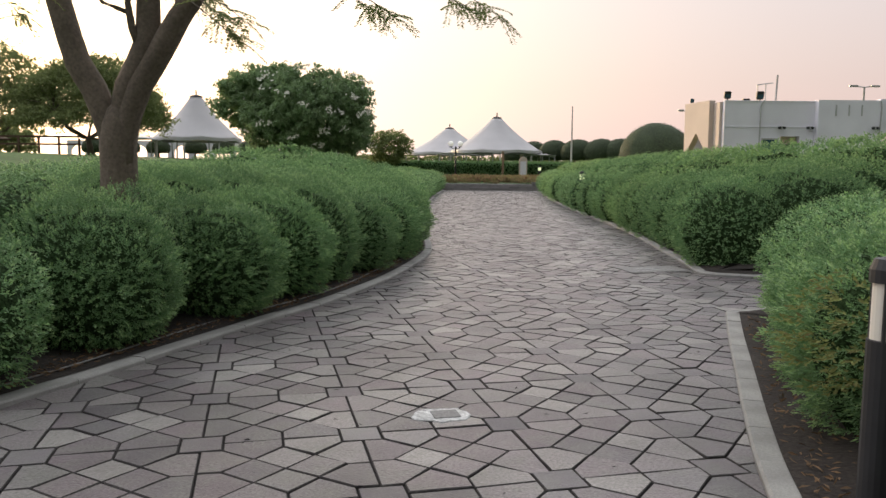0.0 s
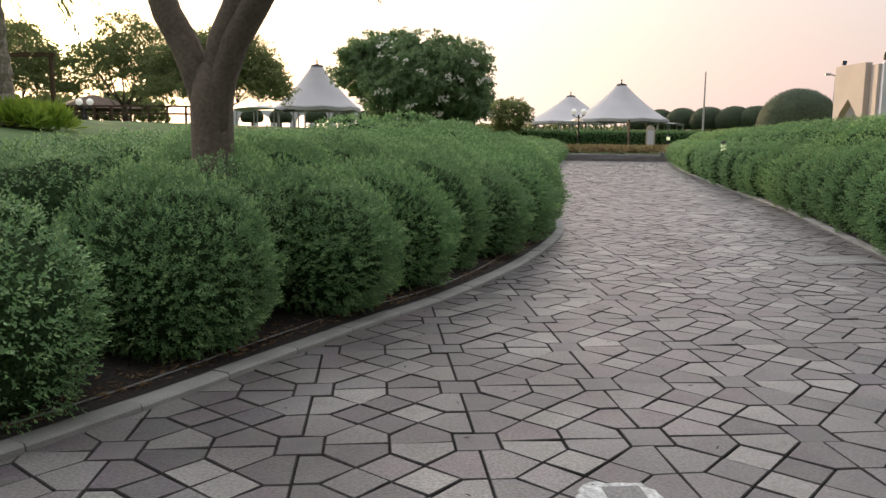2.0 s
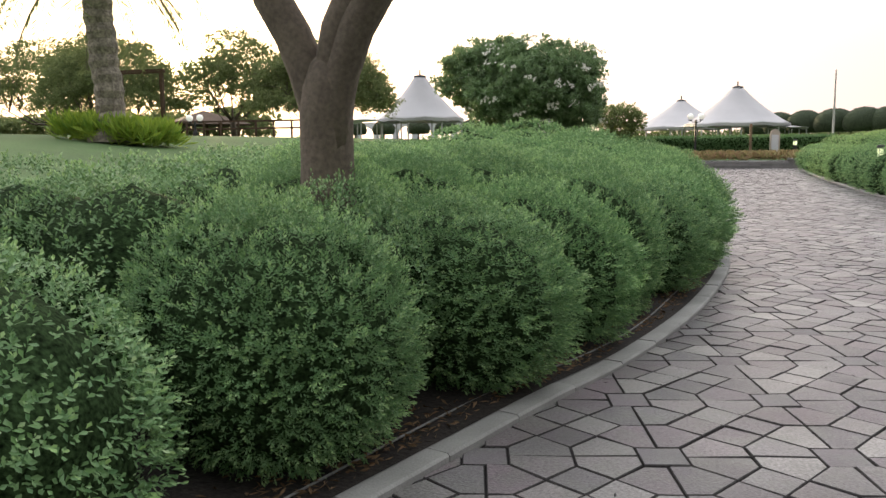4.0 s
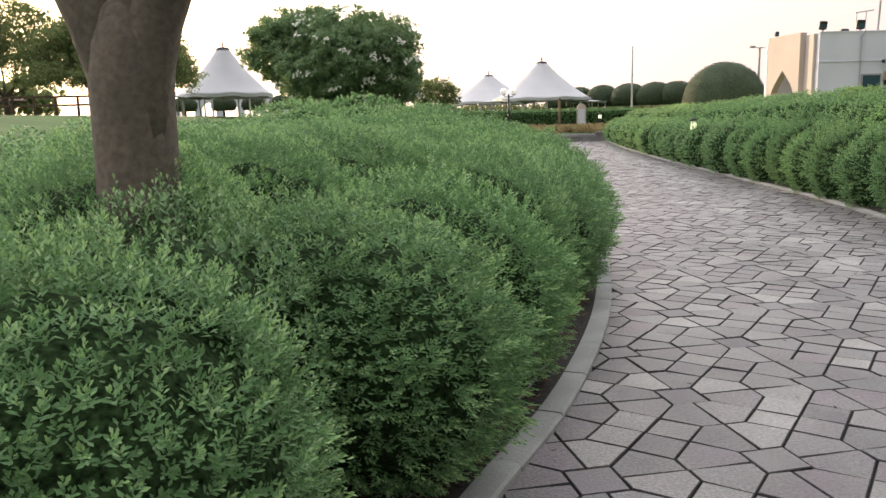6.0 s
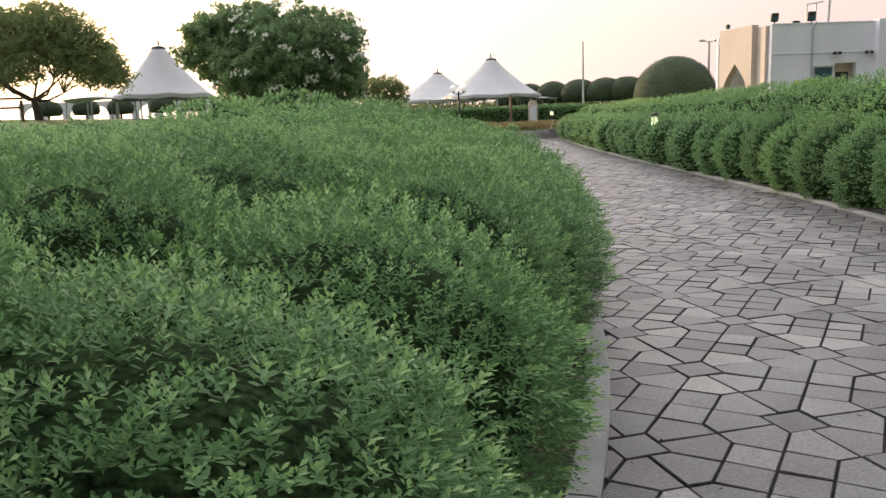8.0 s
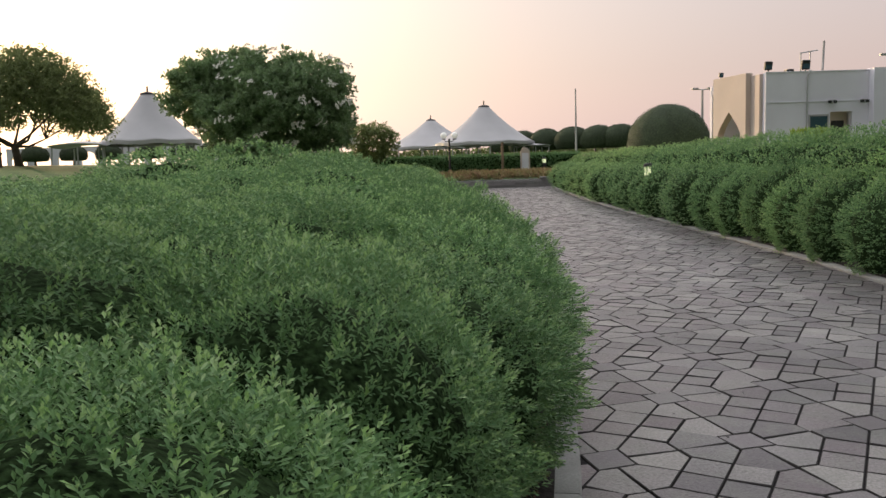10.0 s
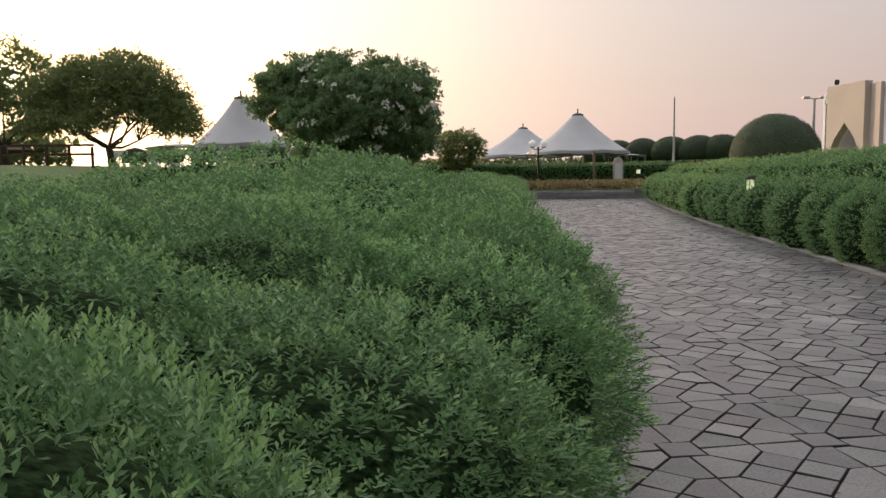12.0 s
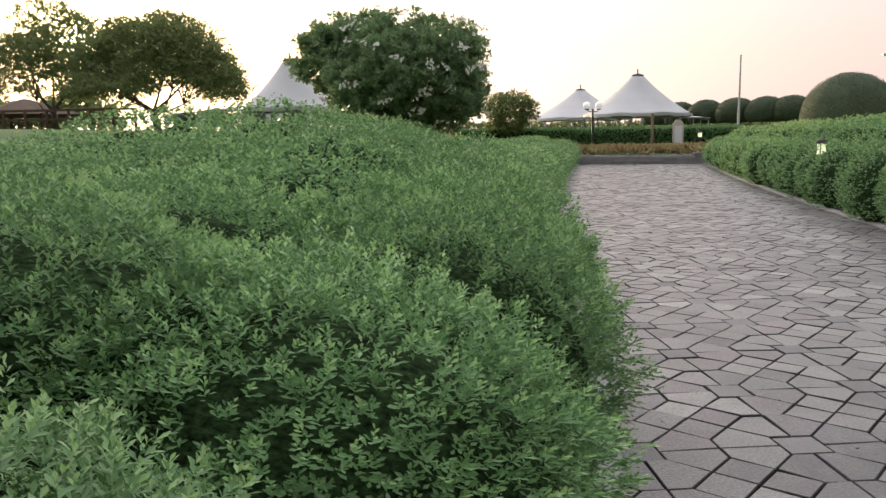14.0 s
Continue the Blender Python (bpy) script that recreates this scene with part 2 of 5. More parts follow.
def join(*bms):
    """Several bmeshes as one."""
    base = bms[0]
    for other in bms[1:]:
        me = bpy.data.meshes.new("tmp")
        other.to_mesh(me)
        other.free()
        base.from_mesh(me)
        bpy.data.meshes.remove(me)
    return base


def bm_tube(points, radii, sides=8, cap=True):
    """A tapered tube along points."""
    bm = bmesh.new()
    pts = [Vector(p) for p in points]
    rings = []
    for i, p in enumerate(pts):
        d = (pts[min(i + 1, len(pts) - 1)] - pts[max(i - 1, 0)]).normalized()
        ref = Vector((1, 0, 0)) if abs(d.x) < 0.8 else Vector((0, 1, 0))
        u = d.cross(ref).normalized()
        v = d.cross(u)
        rings.append([bm.verts.new(p + radii[i] * (math.cos(a) * u + math.sin(a) * v)) for a in [2 * math.pi * k / sides for k in range(sides)]])
    for a, b in zip(rings, rings[1:]):
        for k in range(sides):
            bm.faces.new((a[k], a[(k + 1) % sides], b[(k + 1) % sides], b[k]))
    if cap:
        bm.faces.new(rings[0])
        bm.faces.new(rings[-1])
    bmesh.ops.recalc_face_normals(bm, faces=bm.faces)
    return bm


def bm_lathe(profile, sides=24, at=(0, 0, 0)):
    """A turned shape from (radius, height) pairs."""
    bm = bmesh.new()
    rings = []
    for r, z in profile:
        rings.append([bm.verts.new((at[0] + r * math.cos(2 * math.pi * k / sides), at[1] + r * math.sin(2 * math.pi * k / sides), at[2] + z)) for k in range(sides)])
    for a, b in zip(rings, rings[1:]):
        for k in range(sides):
            bm.faces.new((a[k], a[(k + 1) % sides], b[(k + 1) % sides], b[k]))
    bm.faces.new(rings[0])
    bm.faces.new(rings[-1])
    bmesh.ops.recalc_face_normals(bm, faces=bm.faces)
    return bm


def smooth_line(points, step):
    """A Catmull-Rom line through plan points, cut to about even steps."""
    p = [np.array(q, float) for q in points]
    p = [2 * p[0] - p[1]] + p + [2 * p[-1] - p[-2]]
    dense = []
    for a, b, c, d in zip(p, p[1:], p[2:], p[3:]):
        for k in range(40):
            t = k / 40
            dense.append(0.5 * (2 * b + (c - a) * t + (2 * a - 5 * b + 4 * c - d) * t * t + (3 * b - a - 3 * c + d) * t ** 3))
    dense.append(p[-2])
    dense = np.array(dense)
    s = np.concatenate([[0], np.cumsum(np.hypot(*np.diff(dense, axis=0).T))])
    n = max(2, int(round(s[-1] / step)) + 1)
    q = np.linspace(0, s[-1], n)
    return np.stack([np.interp(q, s, dense[:, 0]), np.interp(q, s, dense[:, 1])], 1)


# ---- plan ----
LEFT_KERB = smooth_line([(-5.0, -6), (-4.55, -2), (-4.0, 1.5), (-3.3, 4.4), (-2.37, 6.6), (-1.88, 7.87), (-1.49, 8.88), (-1.08, 9.85),
                         (-0.68, 11.15), (-0.39, 12.45), (-0.17, 13.8), (-0.07, 15.0), (-0.1, 16.4), (-0.3, 18.5), (-0.5, 22), (-0.45, 27),
                         (-0.2, 33), (0.2, 42), (0.6, 49.2)], 0.2)
RIGHT_KERB = smooth_line([(3.42, 12.3), (3.6, 13.6), (3.84, 16), (4.05, 18), (4.2, 20), (4.38, 25), (4.6, 30), (4.95, 35), (5.35, 40), (6.3, 49.2)], 0.2)
RIGHT_SIDE = smooth_line([(9.5, 13.9), (6.5, 12.6), (4.4, 11.95), (3.75, 11.98), (3.5, 12.12), (3.42, 12.3)], 0.2)
NEAR_KERB = smooth_line([(1.6, -6), (1.15, -1.5), (1.0, 2.0), (1.15, 4.2), (1.37, 5.25), (1.62, 6.1), (2.03, 7.35), (2.36, 8.35), (2.72, 9.38)], 0.2)
NEAR_SIDE = smooth_line([(2.72, 9.38), (3.3, 9.68), (4.5, 10.1), (9.5, 11.6)], 0.2)
WALL_Y = 49.5


def x_left(y):
    return float(np.interp(y, LEFT_KERB[:, 1], LEFT_KERB[:, 0]))


def x_right(y):
    if y < 9.38:
        return float(np.interp(y, NEAR_KERB[:, 1], NEAR_KERB[:, 0]))
    return float(np.interp(y, RIGHT_KERB[:, 1], RIGHT_KERB[:, 0]))


def rise_left(d):
    return 0.03 + 0.08 * min(max(d, 0), 5) + 0.1 * min(max(d - 5, 0), 15)


def rise_right(d):
    return 0.03 + 0.08 * min(max(d, 0), 9)


def in_path(x, y, margin=0.0):
    if y > WALL_Y:
        return False
    if x < x_left(y) - margin:
        return False
    if x <= x_right(y) + margin:
        return True
    if 9.3 < y < 14 and x > 2.4:
        lo = float(np.interp(x, NEAR_SIDE[:, 0], NEAR_SIDE[:, 1]))
        hi = float(np.interp(x, RIGHT_SIDE[::-1, 0], RIGHT_SIDE[::-1, 1]))
        return lo - margin < y < hi + margin and x < 9.5
    return False


def ground_z(x, y):
    """Height of the planted ground."""
    terrace = 0.33 + 0.015 * min(max(y - WALL_Y, 0), 40) if y > WALL_Y else None
    if in_path(x, y, 0.15):
        return -0.08
    if x < x_left(y):
        z = rise_left(x_left(y) - x)
    elif x > x_right(y):
        d = x - x_right(y)
        if 9 < y < 14 and x > 2.4:
            lo = float(np.interp(x, NEAR_SIDE[:, 0], NEAR_SIDE[:, 1]))
            hi = float(np.interp(x, RIGHT_SIDE[::-1, 0], RIGHT_SIDE[::-1, 1]))
            d = min(d, max(lo - y, y - hi, 0))
        z = rise_right(d)
    else:
        z = -0.08
    if terrace is not None:
        z = max(z, terrace)
    return z


def axis_steps(lo, hi, near, step):
    a = list(np.arange(-near, near + 1e-6, step))
    d, v = step, near
    while v < hi:
        d *= 1.35
        v += d
        a.append(v)
    d, v = step, -near
    while v > lo:
        d *= 1.35
        v -= d
        a.insert(0, v)
    return a


def build_ground():
    xs = axis_steps(-2500, 2500, 14, 0.45)
    ys = [v + 16 for v in axis_steps(-2500, 2500, 40, 0.5)]
    verts = [(x, y, ground_z(x, y) - 0.04) for y in ys for x in xs]
    nx = len(xs)
    faces = [(j * nx + i, j * nx + i + 1, (j + 1) * nx + i + 1, (j + 1) * nx + i) for j in range(len(ys) - 1) for i in range(nx - 1)]
    ob = mesh_obj("ground", verts, faces, GROUND, smooth=True)
    tagged(ob, "gently rising green lawn and planted ground of the park", "ground", kind="structure")


def build_bed(name, line, side, depths, rise, label):
    """Bare soil along a kerb; side +1 lies to the right of the line's direction."""
    t = np.gradient(line, axis=0)
    t /= np.hypot(t[:, 0], t[:, 1])[:, None]
    nrm = np.stack([t[:, 1], -t[:, 0]], 1) * side
    verts, n = [], len(depths)
    for p, q in zip(line, nrm):
        for d in depths:
            xy = p + q * d
            w = noise.noise((xy[0] * 2.3, xy[1] * 2.3, 0.3)) * 0.02
            verts.append((xy[0], xy[1], rise(d) + (w if d > 0.25 else 0.0)))
    faces = [(i * n + k, i * n + k + 1, (i + 1) * n + k + 1, (i + 1) * n + k) for i in range(len(line) - 1) for k in range(n - 1)]
    ob = mesh_obj(name, verts, faces, SOIL, smooth=True)
    tagged(ob, label, "soil bed", kind="structure")


def build_kerb(name, line, side, label, stone=0.6, width=0.16, height=0.035):
    """Kerb stones end to end along a line, with open joints."""
    root = thing(name, label, "kerb", kind="structure")
    s = np.concatenate([[0], np.cumsum(np.hypot(*np.diff(line, axis=0).T))])
    n = max(1, int(round(s[-1] / stone)))
    rng = random.Random(len(line))
    for k in range(n):
        a, b = s[-1] * k / n + 0.004, s[-1] * (k + 1) / n - 0.004
        q = np.linspace(a, b, 4)
        px, py = np.interp(q, s, line[:, 0]), np.interp(q, s, line[:, 1])
        p = np.stack([px, py], 1)
        t = np.gradient(p, axis=0)
        t /= np.hypot(t[:, 0], t[:, 1])[:, None]
        nr = np.stack([t[:, 1], -t[:, 0]], 1) * side
        h = height + rng.uniform(-0.004, 0.004)
        prof = [(0.0, -0.1), (0.0, h - 0.012), (0.012, h), (width - 0.012, h), (width, h - 0.012), (width, -0.1)]
        verts = [(*(p[i] + nr[i] * o), z) for i in range(4) for o, z in prof]
        m = len(prof)
        faces = [(i * m + j, i * m + (j + 1) % m, (i + 1) * m + (j + 1) % m, (i + 1) * m + j) for i in range(3) for j in range(m)]
        faces += [tuple(range(m)), tuple(range(3 * m, 4 * m))]
        c = p.mean(0)
        ob = mesh_obj("kerb_stone", [(v[0] - c[0], v[1] - c[1], v[2]) for v in verts], faces, KERB, root)
        ob.location = (c[0], c[1], 0)
    return root


build_ground()
build_bed("soil_bed_left", LEFT_KERB, -1, [0.12, 0.3, 0.6, 1.0, 2.0, 3.2, 4.6], rise_left, "dark bare soil under the hedge along the curved kerb")
build_bed("soil_bed_right", RIGHT_KERB, 1, [0.12, 0.3, 0.6, 1.0, 2.0, 3.2, 4.6], rise_right, "dark bare soil under the far hedge")
build_bed("soil_bed_near", NEAR_KERB, 1, [0.12, 0.3, 0.6, 1.0, 2.0, 3.2], rise_right, "brown soil with dry litter behind the pale kerb")
build_bed("soil_bed_side", RIGHT_SIDE, 1, [0.12, 0.3, 0.6, 1.0, 2.0], rise_right, "dark soil beside the branching path")
build_bed("soil_bed_corner", NEAR_SIDE, 1, [0.12, 0.3, 0.6, 1.0, 2.0], rise_right, "brown soil behind the corner of the kerb")
build_kerb("kerb_left", LEFT_KERB, -1, "pale grey concrete kerb curving along the hedge")
build_kerb("kerb_right", RIGHT_KERB, 1, "pale concrete kerb along the far hedge")
build_kerb("kerb_right_return", RIGHT_SIDE, 1, "pale concrete kerb rounding the hedge corner")
build_kerb("kerb_near", NEAR_KERB, 1, "pale worn concrete kerb beside the rounded bushes", stone=0.5)
build_kerb("kerb_near_return", NEAR_SIDE, 1, "pale concrete kerb at the branching path", stone=0.5)


# ---- foliage ----
def leaf_cloud(base, axis, count, length, width, open_angle, stem, rng, cup=0.25, waist=0.58):
    """Shoots at base along axis with count leaves each: every leaf a folded pair of triangles. Returns vertices and faces."""
    n = len(base)
    ref = np.where(np.abs(axis[:, 2:3]) < 0.9, np.array([[0, 0, 1.0]]), np.array([[1.0, 0, 0]]))
    u = np.cross(axis, ref)
    u /= np.linalg.norm(u, axis=1, keepdims=True)
    v = np.cross(axis, u)
    vs = []
    spin = rng.uniform(0, 6.28, n)
    for k in range(count):
        f = k / max(count - 1, 1)
        a = spin + 2.4 * k + rng.normal(0, 0.25, n)
        op = open_angle * (1.15 - 0.75 * f) + rng.normal(0, 0.12, n)
        out = u * np.cos(a)[:, None] + v * np.sin(a)[:, None]
        d = axis * np.cos(op)[:, None] + out * np.sin(op)[:, None]
        side = np.cross(d, axis)
        nl = np.linalg.norm(side, axis=1, keepdims=True)
        side = np.where(nl > 0.05, side / np.maximum(nl, 1e-6), u)
        up = np.cross(side, d)
        L = (length * (0.75 + 0.5 * rng.random(n)) * (1.0 - 0.3 * f))[:, None]
        W = L * (width / length)
        b = base + axis * (stem * f) + rng.normal(0, 0.002, (n, 3))
        m = b + d * L * waist
        vs.append(np.stack([b, m + side * W * 0.5 + up * W * cup, b + d * L, m - side * W * 0.5 + up * W * cup], 1))
    V = np.stack(vs, 1).reshape(-1, 3)
    q = np.arange(len(V) // 4)[:, None] * 4
    F = np.concatenate([q + np.array([[0, 1, 2]]), q + np.array([[0, 2, 3]])], 0)
    return V, F


def bush_shape(z):
    """Outline of a clipped bush: half width at a height from 0 to 1."""
    return np.interp(z, [0.0, 0.06, 0.2, 0.4, 0.58, 0.72, 0.84, 0.93, 0.98, 1.0], [0.72, 0.80, 0.92, 1.0, 0.97, 0.86, 0.69, 0.46, 0.24, 0.02])


def bush_points(n, rng, seed, lump, low=0.0):
    """Points and outward directions spread evenly over a bush of half width 0.6 and height 1.2."""
    zs = np.linspace(low, 1, 400)
    rs = bush_shape(zs) * 0.6
    ds = np.hypot(np.diff(rs), np.diff(zs) * 1.2) * (rs[1:] + rs[:-1] + 0.01)
    z = np.interp(rng.random(n), np.concatenate([[0], np.cumsum(ds)]) / ds.sum(), zs)
    a = rng.uniform(0, 2 * math.pi, n)
    r = bush_shape(z)
    p = np.stack([0.6 * r * np.cos(a), 0.6 * r * np.sin(a), 1.2 * z], 1)
    d = (p - np.array([0, 0, 0.55])) * np.array([1.0, 1.0, 0.9])
    d /= np.linalg.norm(d, axis=1, keepdims=True)
    w = np.array([noise.noise((x * 4 + seed, y * 4, zq * 4)) + 1.3 * noise.noise((x * 11 + seed, y * 11, zq * 11)) for x, y, zq in p])
    p = p + d * (w * lump)[:, None]
    return p, d


def make_bush(name, seed, shoots, leaves_each, length, width, tall=2.2, low=0.0, rough=1.0):
    """One clipped bush: a solid core coloured as dark as its shaded twigs, an inner coat of old leaves and an outer
    coat of leafy rosettes in uneven tufts.
    """
    rng = np.random.default_rng(seed)
    root = thing(name, "dense grey-green clipped round hedge bush", "bush", group="hedge bushes")
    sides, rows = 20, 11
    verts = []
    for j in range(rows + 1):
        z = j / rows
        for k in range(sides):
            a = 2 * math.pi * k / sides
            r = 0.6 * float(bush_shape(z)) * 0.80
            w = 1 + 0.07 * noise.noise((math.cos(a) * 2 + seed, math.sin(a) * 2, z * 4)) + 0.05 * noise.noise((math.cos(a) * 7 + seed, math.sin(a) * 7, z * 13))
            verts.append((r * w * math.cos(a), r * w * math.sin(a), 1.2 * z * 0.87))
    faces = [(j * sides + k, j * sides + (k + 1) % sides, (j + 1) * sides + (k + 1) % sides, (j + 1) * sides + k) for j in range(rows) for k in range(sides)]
    mesh_obj("twig_core", verts, faces, LEAF_CORE, root, "solid core of the bush, coloured as dark as the shaded twigs inside", smooth=True)
    p, d = bush_points(shoots, rng, seed, 0.042 * rough, low)
    # shoots stand proud in tufts and sink between them
    tuft = np.array([noise.noise((x * 9 + seed, y * 9, z * 9 + 5)) + 0.8 * noise.noise((x * 19 + seed, y * 19, z * 19)) for x, y, z in p])
    up = np.clip(d[:, 2:3], 0, 1)
    ax = d + np.array([0, 0, 0.3]) + up * np.array([0, 0, 1.1]) + rng.normal(0, 0.22, d.shape)
    ax /= np.linalg.norm(ax, axis=1, keepdims=True)
    deep = rough * (rng.gamma(1.5, 0.019, (len(p), 1)) - 0.040 * tuft[:, None] - 0.030 * up * (rng.random((len(p), 1)) < 0.3))
    deep = np.minimum(deep, 0.05)
    stem = length * tall
    p = p - d * deep - ax * stem * 0.8
    V, F = leaf_cloud(p, ax, leaves_each, length, width, 0.98, stem, rng, 0.16, 0.66)
    ob = mesh_obj("foliage", V.tolist(), F.tolist(), LEAF, root)
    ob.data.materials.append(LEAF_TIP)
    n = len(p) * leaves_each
    # only proud shoots get pale tips, so shade in the hollows is coloured in
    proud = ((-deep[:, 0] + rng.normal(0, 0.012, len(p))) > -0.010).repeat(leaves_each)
    young_lit = (np.arange(n) % leaves_each >= leaves_each - max(2, leaves_each // 2)) & proud
    ob.data.polygons.foreach_set("material_index", np.concatenate([young_lit, young_lit]).astype(np.int32))
    return root


# whole bushes for the kerb rows; those behind, wedged between others, have leaves on their upper part only
BUSH_NEAR = [make_bush("hedge_bush", s, 4800, 10, 0.0235, 0.0092, 2.1) for s in (1, 2, 3)]
BUSH_MID = [make_bush("hedge_bush", s, 2500, 5, 0.029, 0.0148, 1.6, 0.0, 0.75) for s in (4, 5, 6)]
BUSH_FAR = [make_bush("hedge_bush", s, 1450, 3, 0.037, 0.024, 1.0, 0.0, 0.5) for s in (7, 8)]
INNER_NEAR = [make_bush("hedge_bush", s, 3900, 10, 0.0235, 0.0092, 2.1, 0.26) for s in (11, 12)]
INNER_MID = [make_bush("hedge_bush", s, 1750, 5, 0.029, 0.0148, 1.6, 0.26, 0.75) for s in (13, 14, 15)]
INNER_FAR = [make_bush("hedge_bush", s, 900, 3, 0.037, 0.024, 1.0, 0.3, 0.5) for s in (16, 17)]
BUSH_COARSE = [make_bush("hedge_bush", s, 520, 3, 0.056, 0.036, 1.0, 0.0, 0.5) for s in (9, 10)]
INNER_COARSE = [make_bush("hedge_bush", s, 300, 3, 0.056, 0.036, 1.0, 0.3, 0.5) for s in (18, 19)]
BUSH_SPARE = BUSH_COARSE + INNER_COARSE + BUSH_NEAR + BUSH_MID + BUSH_FAR + INNER_NEAR + INNER_MID + INNER_FAR
USED = set()


def put_bush(x, y, w, h, deep, yaw, lod, rng, inner):
    """w: half width along the kerb, deep: half width across it."""
    src = rng.choice((INNER_NEAR, INNER_MID, INNER_FAR, INNER_COARSE)[lod] if inner else (BUSH_NEAR, BUSH_MID, BUSH_FAR, BUSH_COARSE)[lod])
    m = Matrix.Translation((x, y, ground_z(x, y) - 0.05)) @ Matrix.Rotation(yaw, 4, "Z") @ Matrix.Diagonal((deep / 0.6, w / 0.6, h / 1.2, 1))
    if src.name not in USED:
        USED.add(src.name)
        src.matrix_basis = m
        return src
    return copy_thing(src, m)


def hedge_rows(line, side, stations, offsets, height, lods, seed, skip=None, fill=0.485):
    """Ridges of bushes that run back from a kerb, one behind the other."""
    rng = random.Random(seed)
    t = np.gradient(line, axis=0)
    t /= np.hypot(t[:, 0], t[:, 1])[:, None]
    nr = np.stack([t[:, 1], -t[:, 0]], 1) * side
    s = np.concatenate([[0], np.cumsum(np.hypot(*np.diff(line, axis=0).T))])
    for i, q in enumerate(stations):
        if q > s[-1]:
            break
        gap = (stations[min(i + 1, len(stations) - 1)] - stations[max(i - 1, 0)]) / (min(i + 1, len(stations) - 1) - max(i - 1, 0))
        w = fill * gap
        p = np.array([np.interp(q, s, line[:, 0]), np.interp(q, s, line[:, 1])])
        n = np.array([np.interp(q, s, nr[:, 0]), np.interp(q, s, nr[:, 1])])
        n /= np.hypot(*n)
        row = offsets(p[1])
        last = len(row) - 1
        for k, o in enumerate(row):
            c = p + n * (o + rng.uniform(-0.05, 0.05)) + np.array([n[1], -n[0]]) * rng.uniform(-0.05, 0.05)
            if in_path(c[0], c[1], 0.3) or (skip and skip(c[0], c[1], k)):
                continue
            h = height(c[0], c[1], k) * rng.uniform(0.97, 1.025)
            wide = w * rng.uniform(0.95, 1.05) * (1.0 if k == 0 else 0.99)
            put_bush(c[0], c[1], wide, h, (0.7 if k == 0 else 0.8) * rng.uniform(0.95, 1.08), math.atan2(n[1], n[0]) + rng.choice((0, math.pi)), lods(c[0], c[1], k), rng, 0 < k < last)


def left_height(x, y, k):
    k = min(k, 4)
    top = (1.21, 1.29, 1.32, 1.32, 1.32)[k] + (0.0, 0.0, 0.03, 0.10, 0.17)[k] * min(max((y - 11) / 1.5, 0), 1) + (0.27, 0.34, 0.24, 0.1, 0.02)[k] * min(max((y - 14.5) / 3, 0), 1) - 0.25 * min(max((y - 20) / 8, 0), 1)
    top += (0.0, 0.06, 0.10, 0.08, 0.0)[k] if 6.8 < y < 9.6 else (0.03, 0.04, 0.03, 0.0, 0.0)[k] if 9.6 <= y < 11.4 else 0
    return max(0.8, top - ground_z(x, y) + 0.05)


def left_lod(x, y, k):
    if y < 4.0 or y > 27:
        return 3
    if y < 4.6 or y > 22 or k > 3 or (k > 1 and y > 17):
        return 2
    if (k == 0 and 7.6 < y < 16.0) or (k == 1 and 8.6 < y < 14.6) or (k == 2 and 10.4 < y < 13.6):
        return 0
    return 1


def right_height(x, y, k):
    return (1.35, 1.43, 1.46, 1.45, 1.41, 1.36)[min(k, 5)] * (1 - 0.06 * min(max((y - 24) / 15, 0), 1))


LEFT_RIDGES = [8.25, 9.35, 10.45, 11.65, 12.76, 14.08, 15.42, 16.45, 17.5, 18.66, 19.85] + [20.9 + k for k in range(36)]
hedge_rows(LEFT_KERB, -1, LEFT_RIDGES, lambda y: [0.9, 1.8, 2.8] if y < 6.9 else [0.76, 1.72, 2.75] if y < 8 else [0.77, 1.75, 2.75, 3.8] if y < 9.8 else [0.85, 1.8, 2.8, 3.8] if y < 10.8 else [0.86, 1.82, 2.8, 3.8, 4.9] if y < 11.4 else [0.81, 1.78, 2.78, 3.8, 4.9] if y < 16 else [0.88, 1.85, 2.8, 3.8, 4.9] if y < 22 else [0.74, 1.8], left_height, left_lod, 11)
hedge_rows(RIGHT_KERB, 1, [0.72 + 1.14 * k for k in range(36)], lambda y: [0.62, 1.62, 2.7, 3.9, 5.1, 6.4] if y < 21 else [0.62, 1.68, 2.85, 4.0], right_height,
           lambda x, y, k: 1 if (k == 0 and y < 24) or (y < 17 and k < 3) else 3 if y > 34 or (k > 4 and y > 16) else 2, 12, fill=0.385)
hedge_rows(NEAR_KERB, 1, [5.2 + 1.15 * k for k in range(12)], lambda y: [0.96, 1.95, 3.0] if y < 7.2 else [1.1, 2.05, 3.1], lambda x, y, k: 1.14 + 0.06 * k, lambda x, y, k: 0 if k == 0 and 4.4 < y < 7.6 else 1 if k < 2 and y > 4 else 3, 13,
           skip=lambda x, y, k: k == 0 and abs(y - 4.5) < 0.75)
# one low bush fills the gap before the tree in the hedge
put_bush(-2.62, 8.7, 0.5, 1.13, 0.62, 2.2, 1, random.Random(4), True)
for b in BUSH_SPARE:
    if b.name not in USED:
        for c in list(b.children):
            bpy.data.objects.remove(c)
        bpy.data.objects.remove(b)


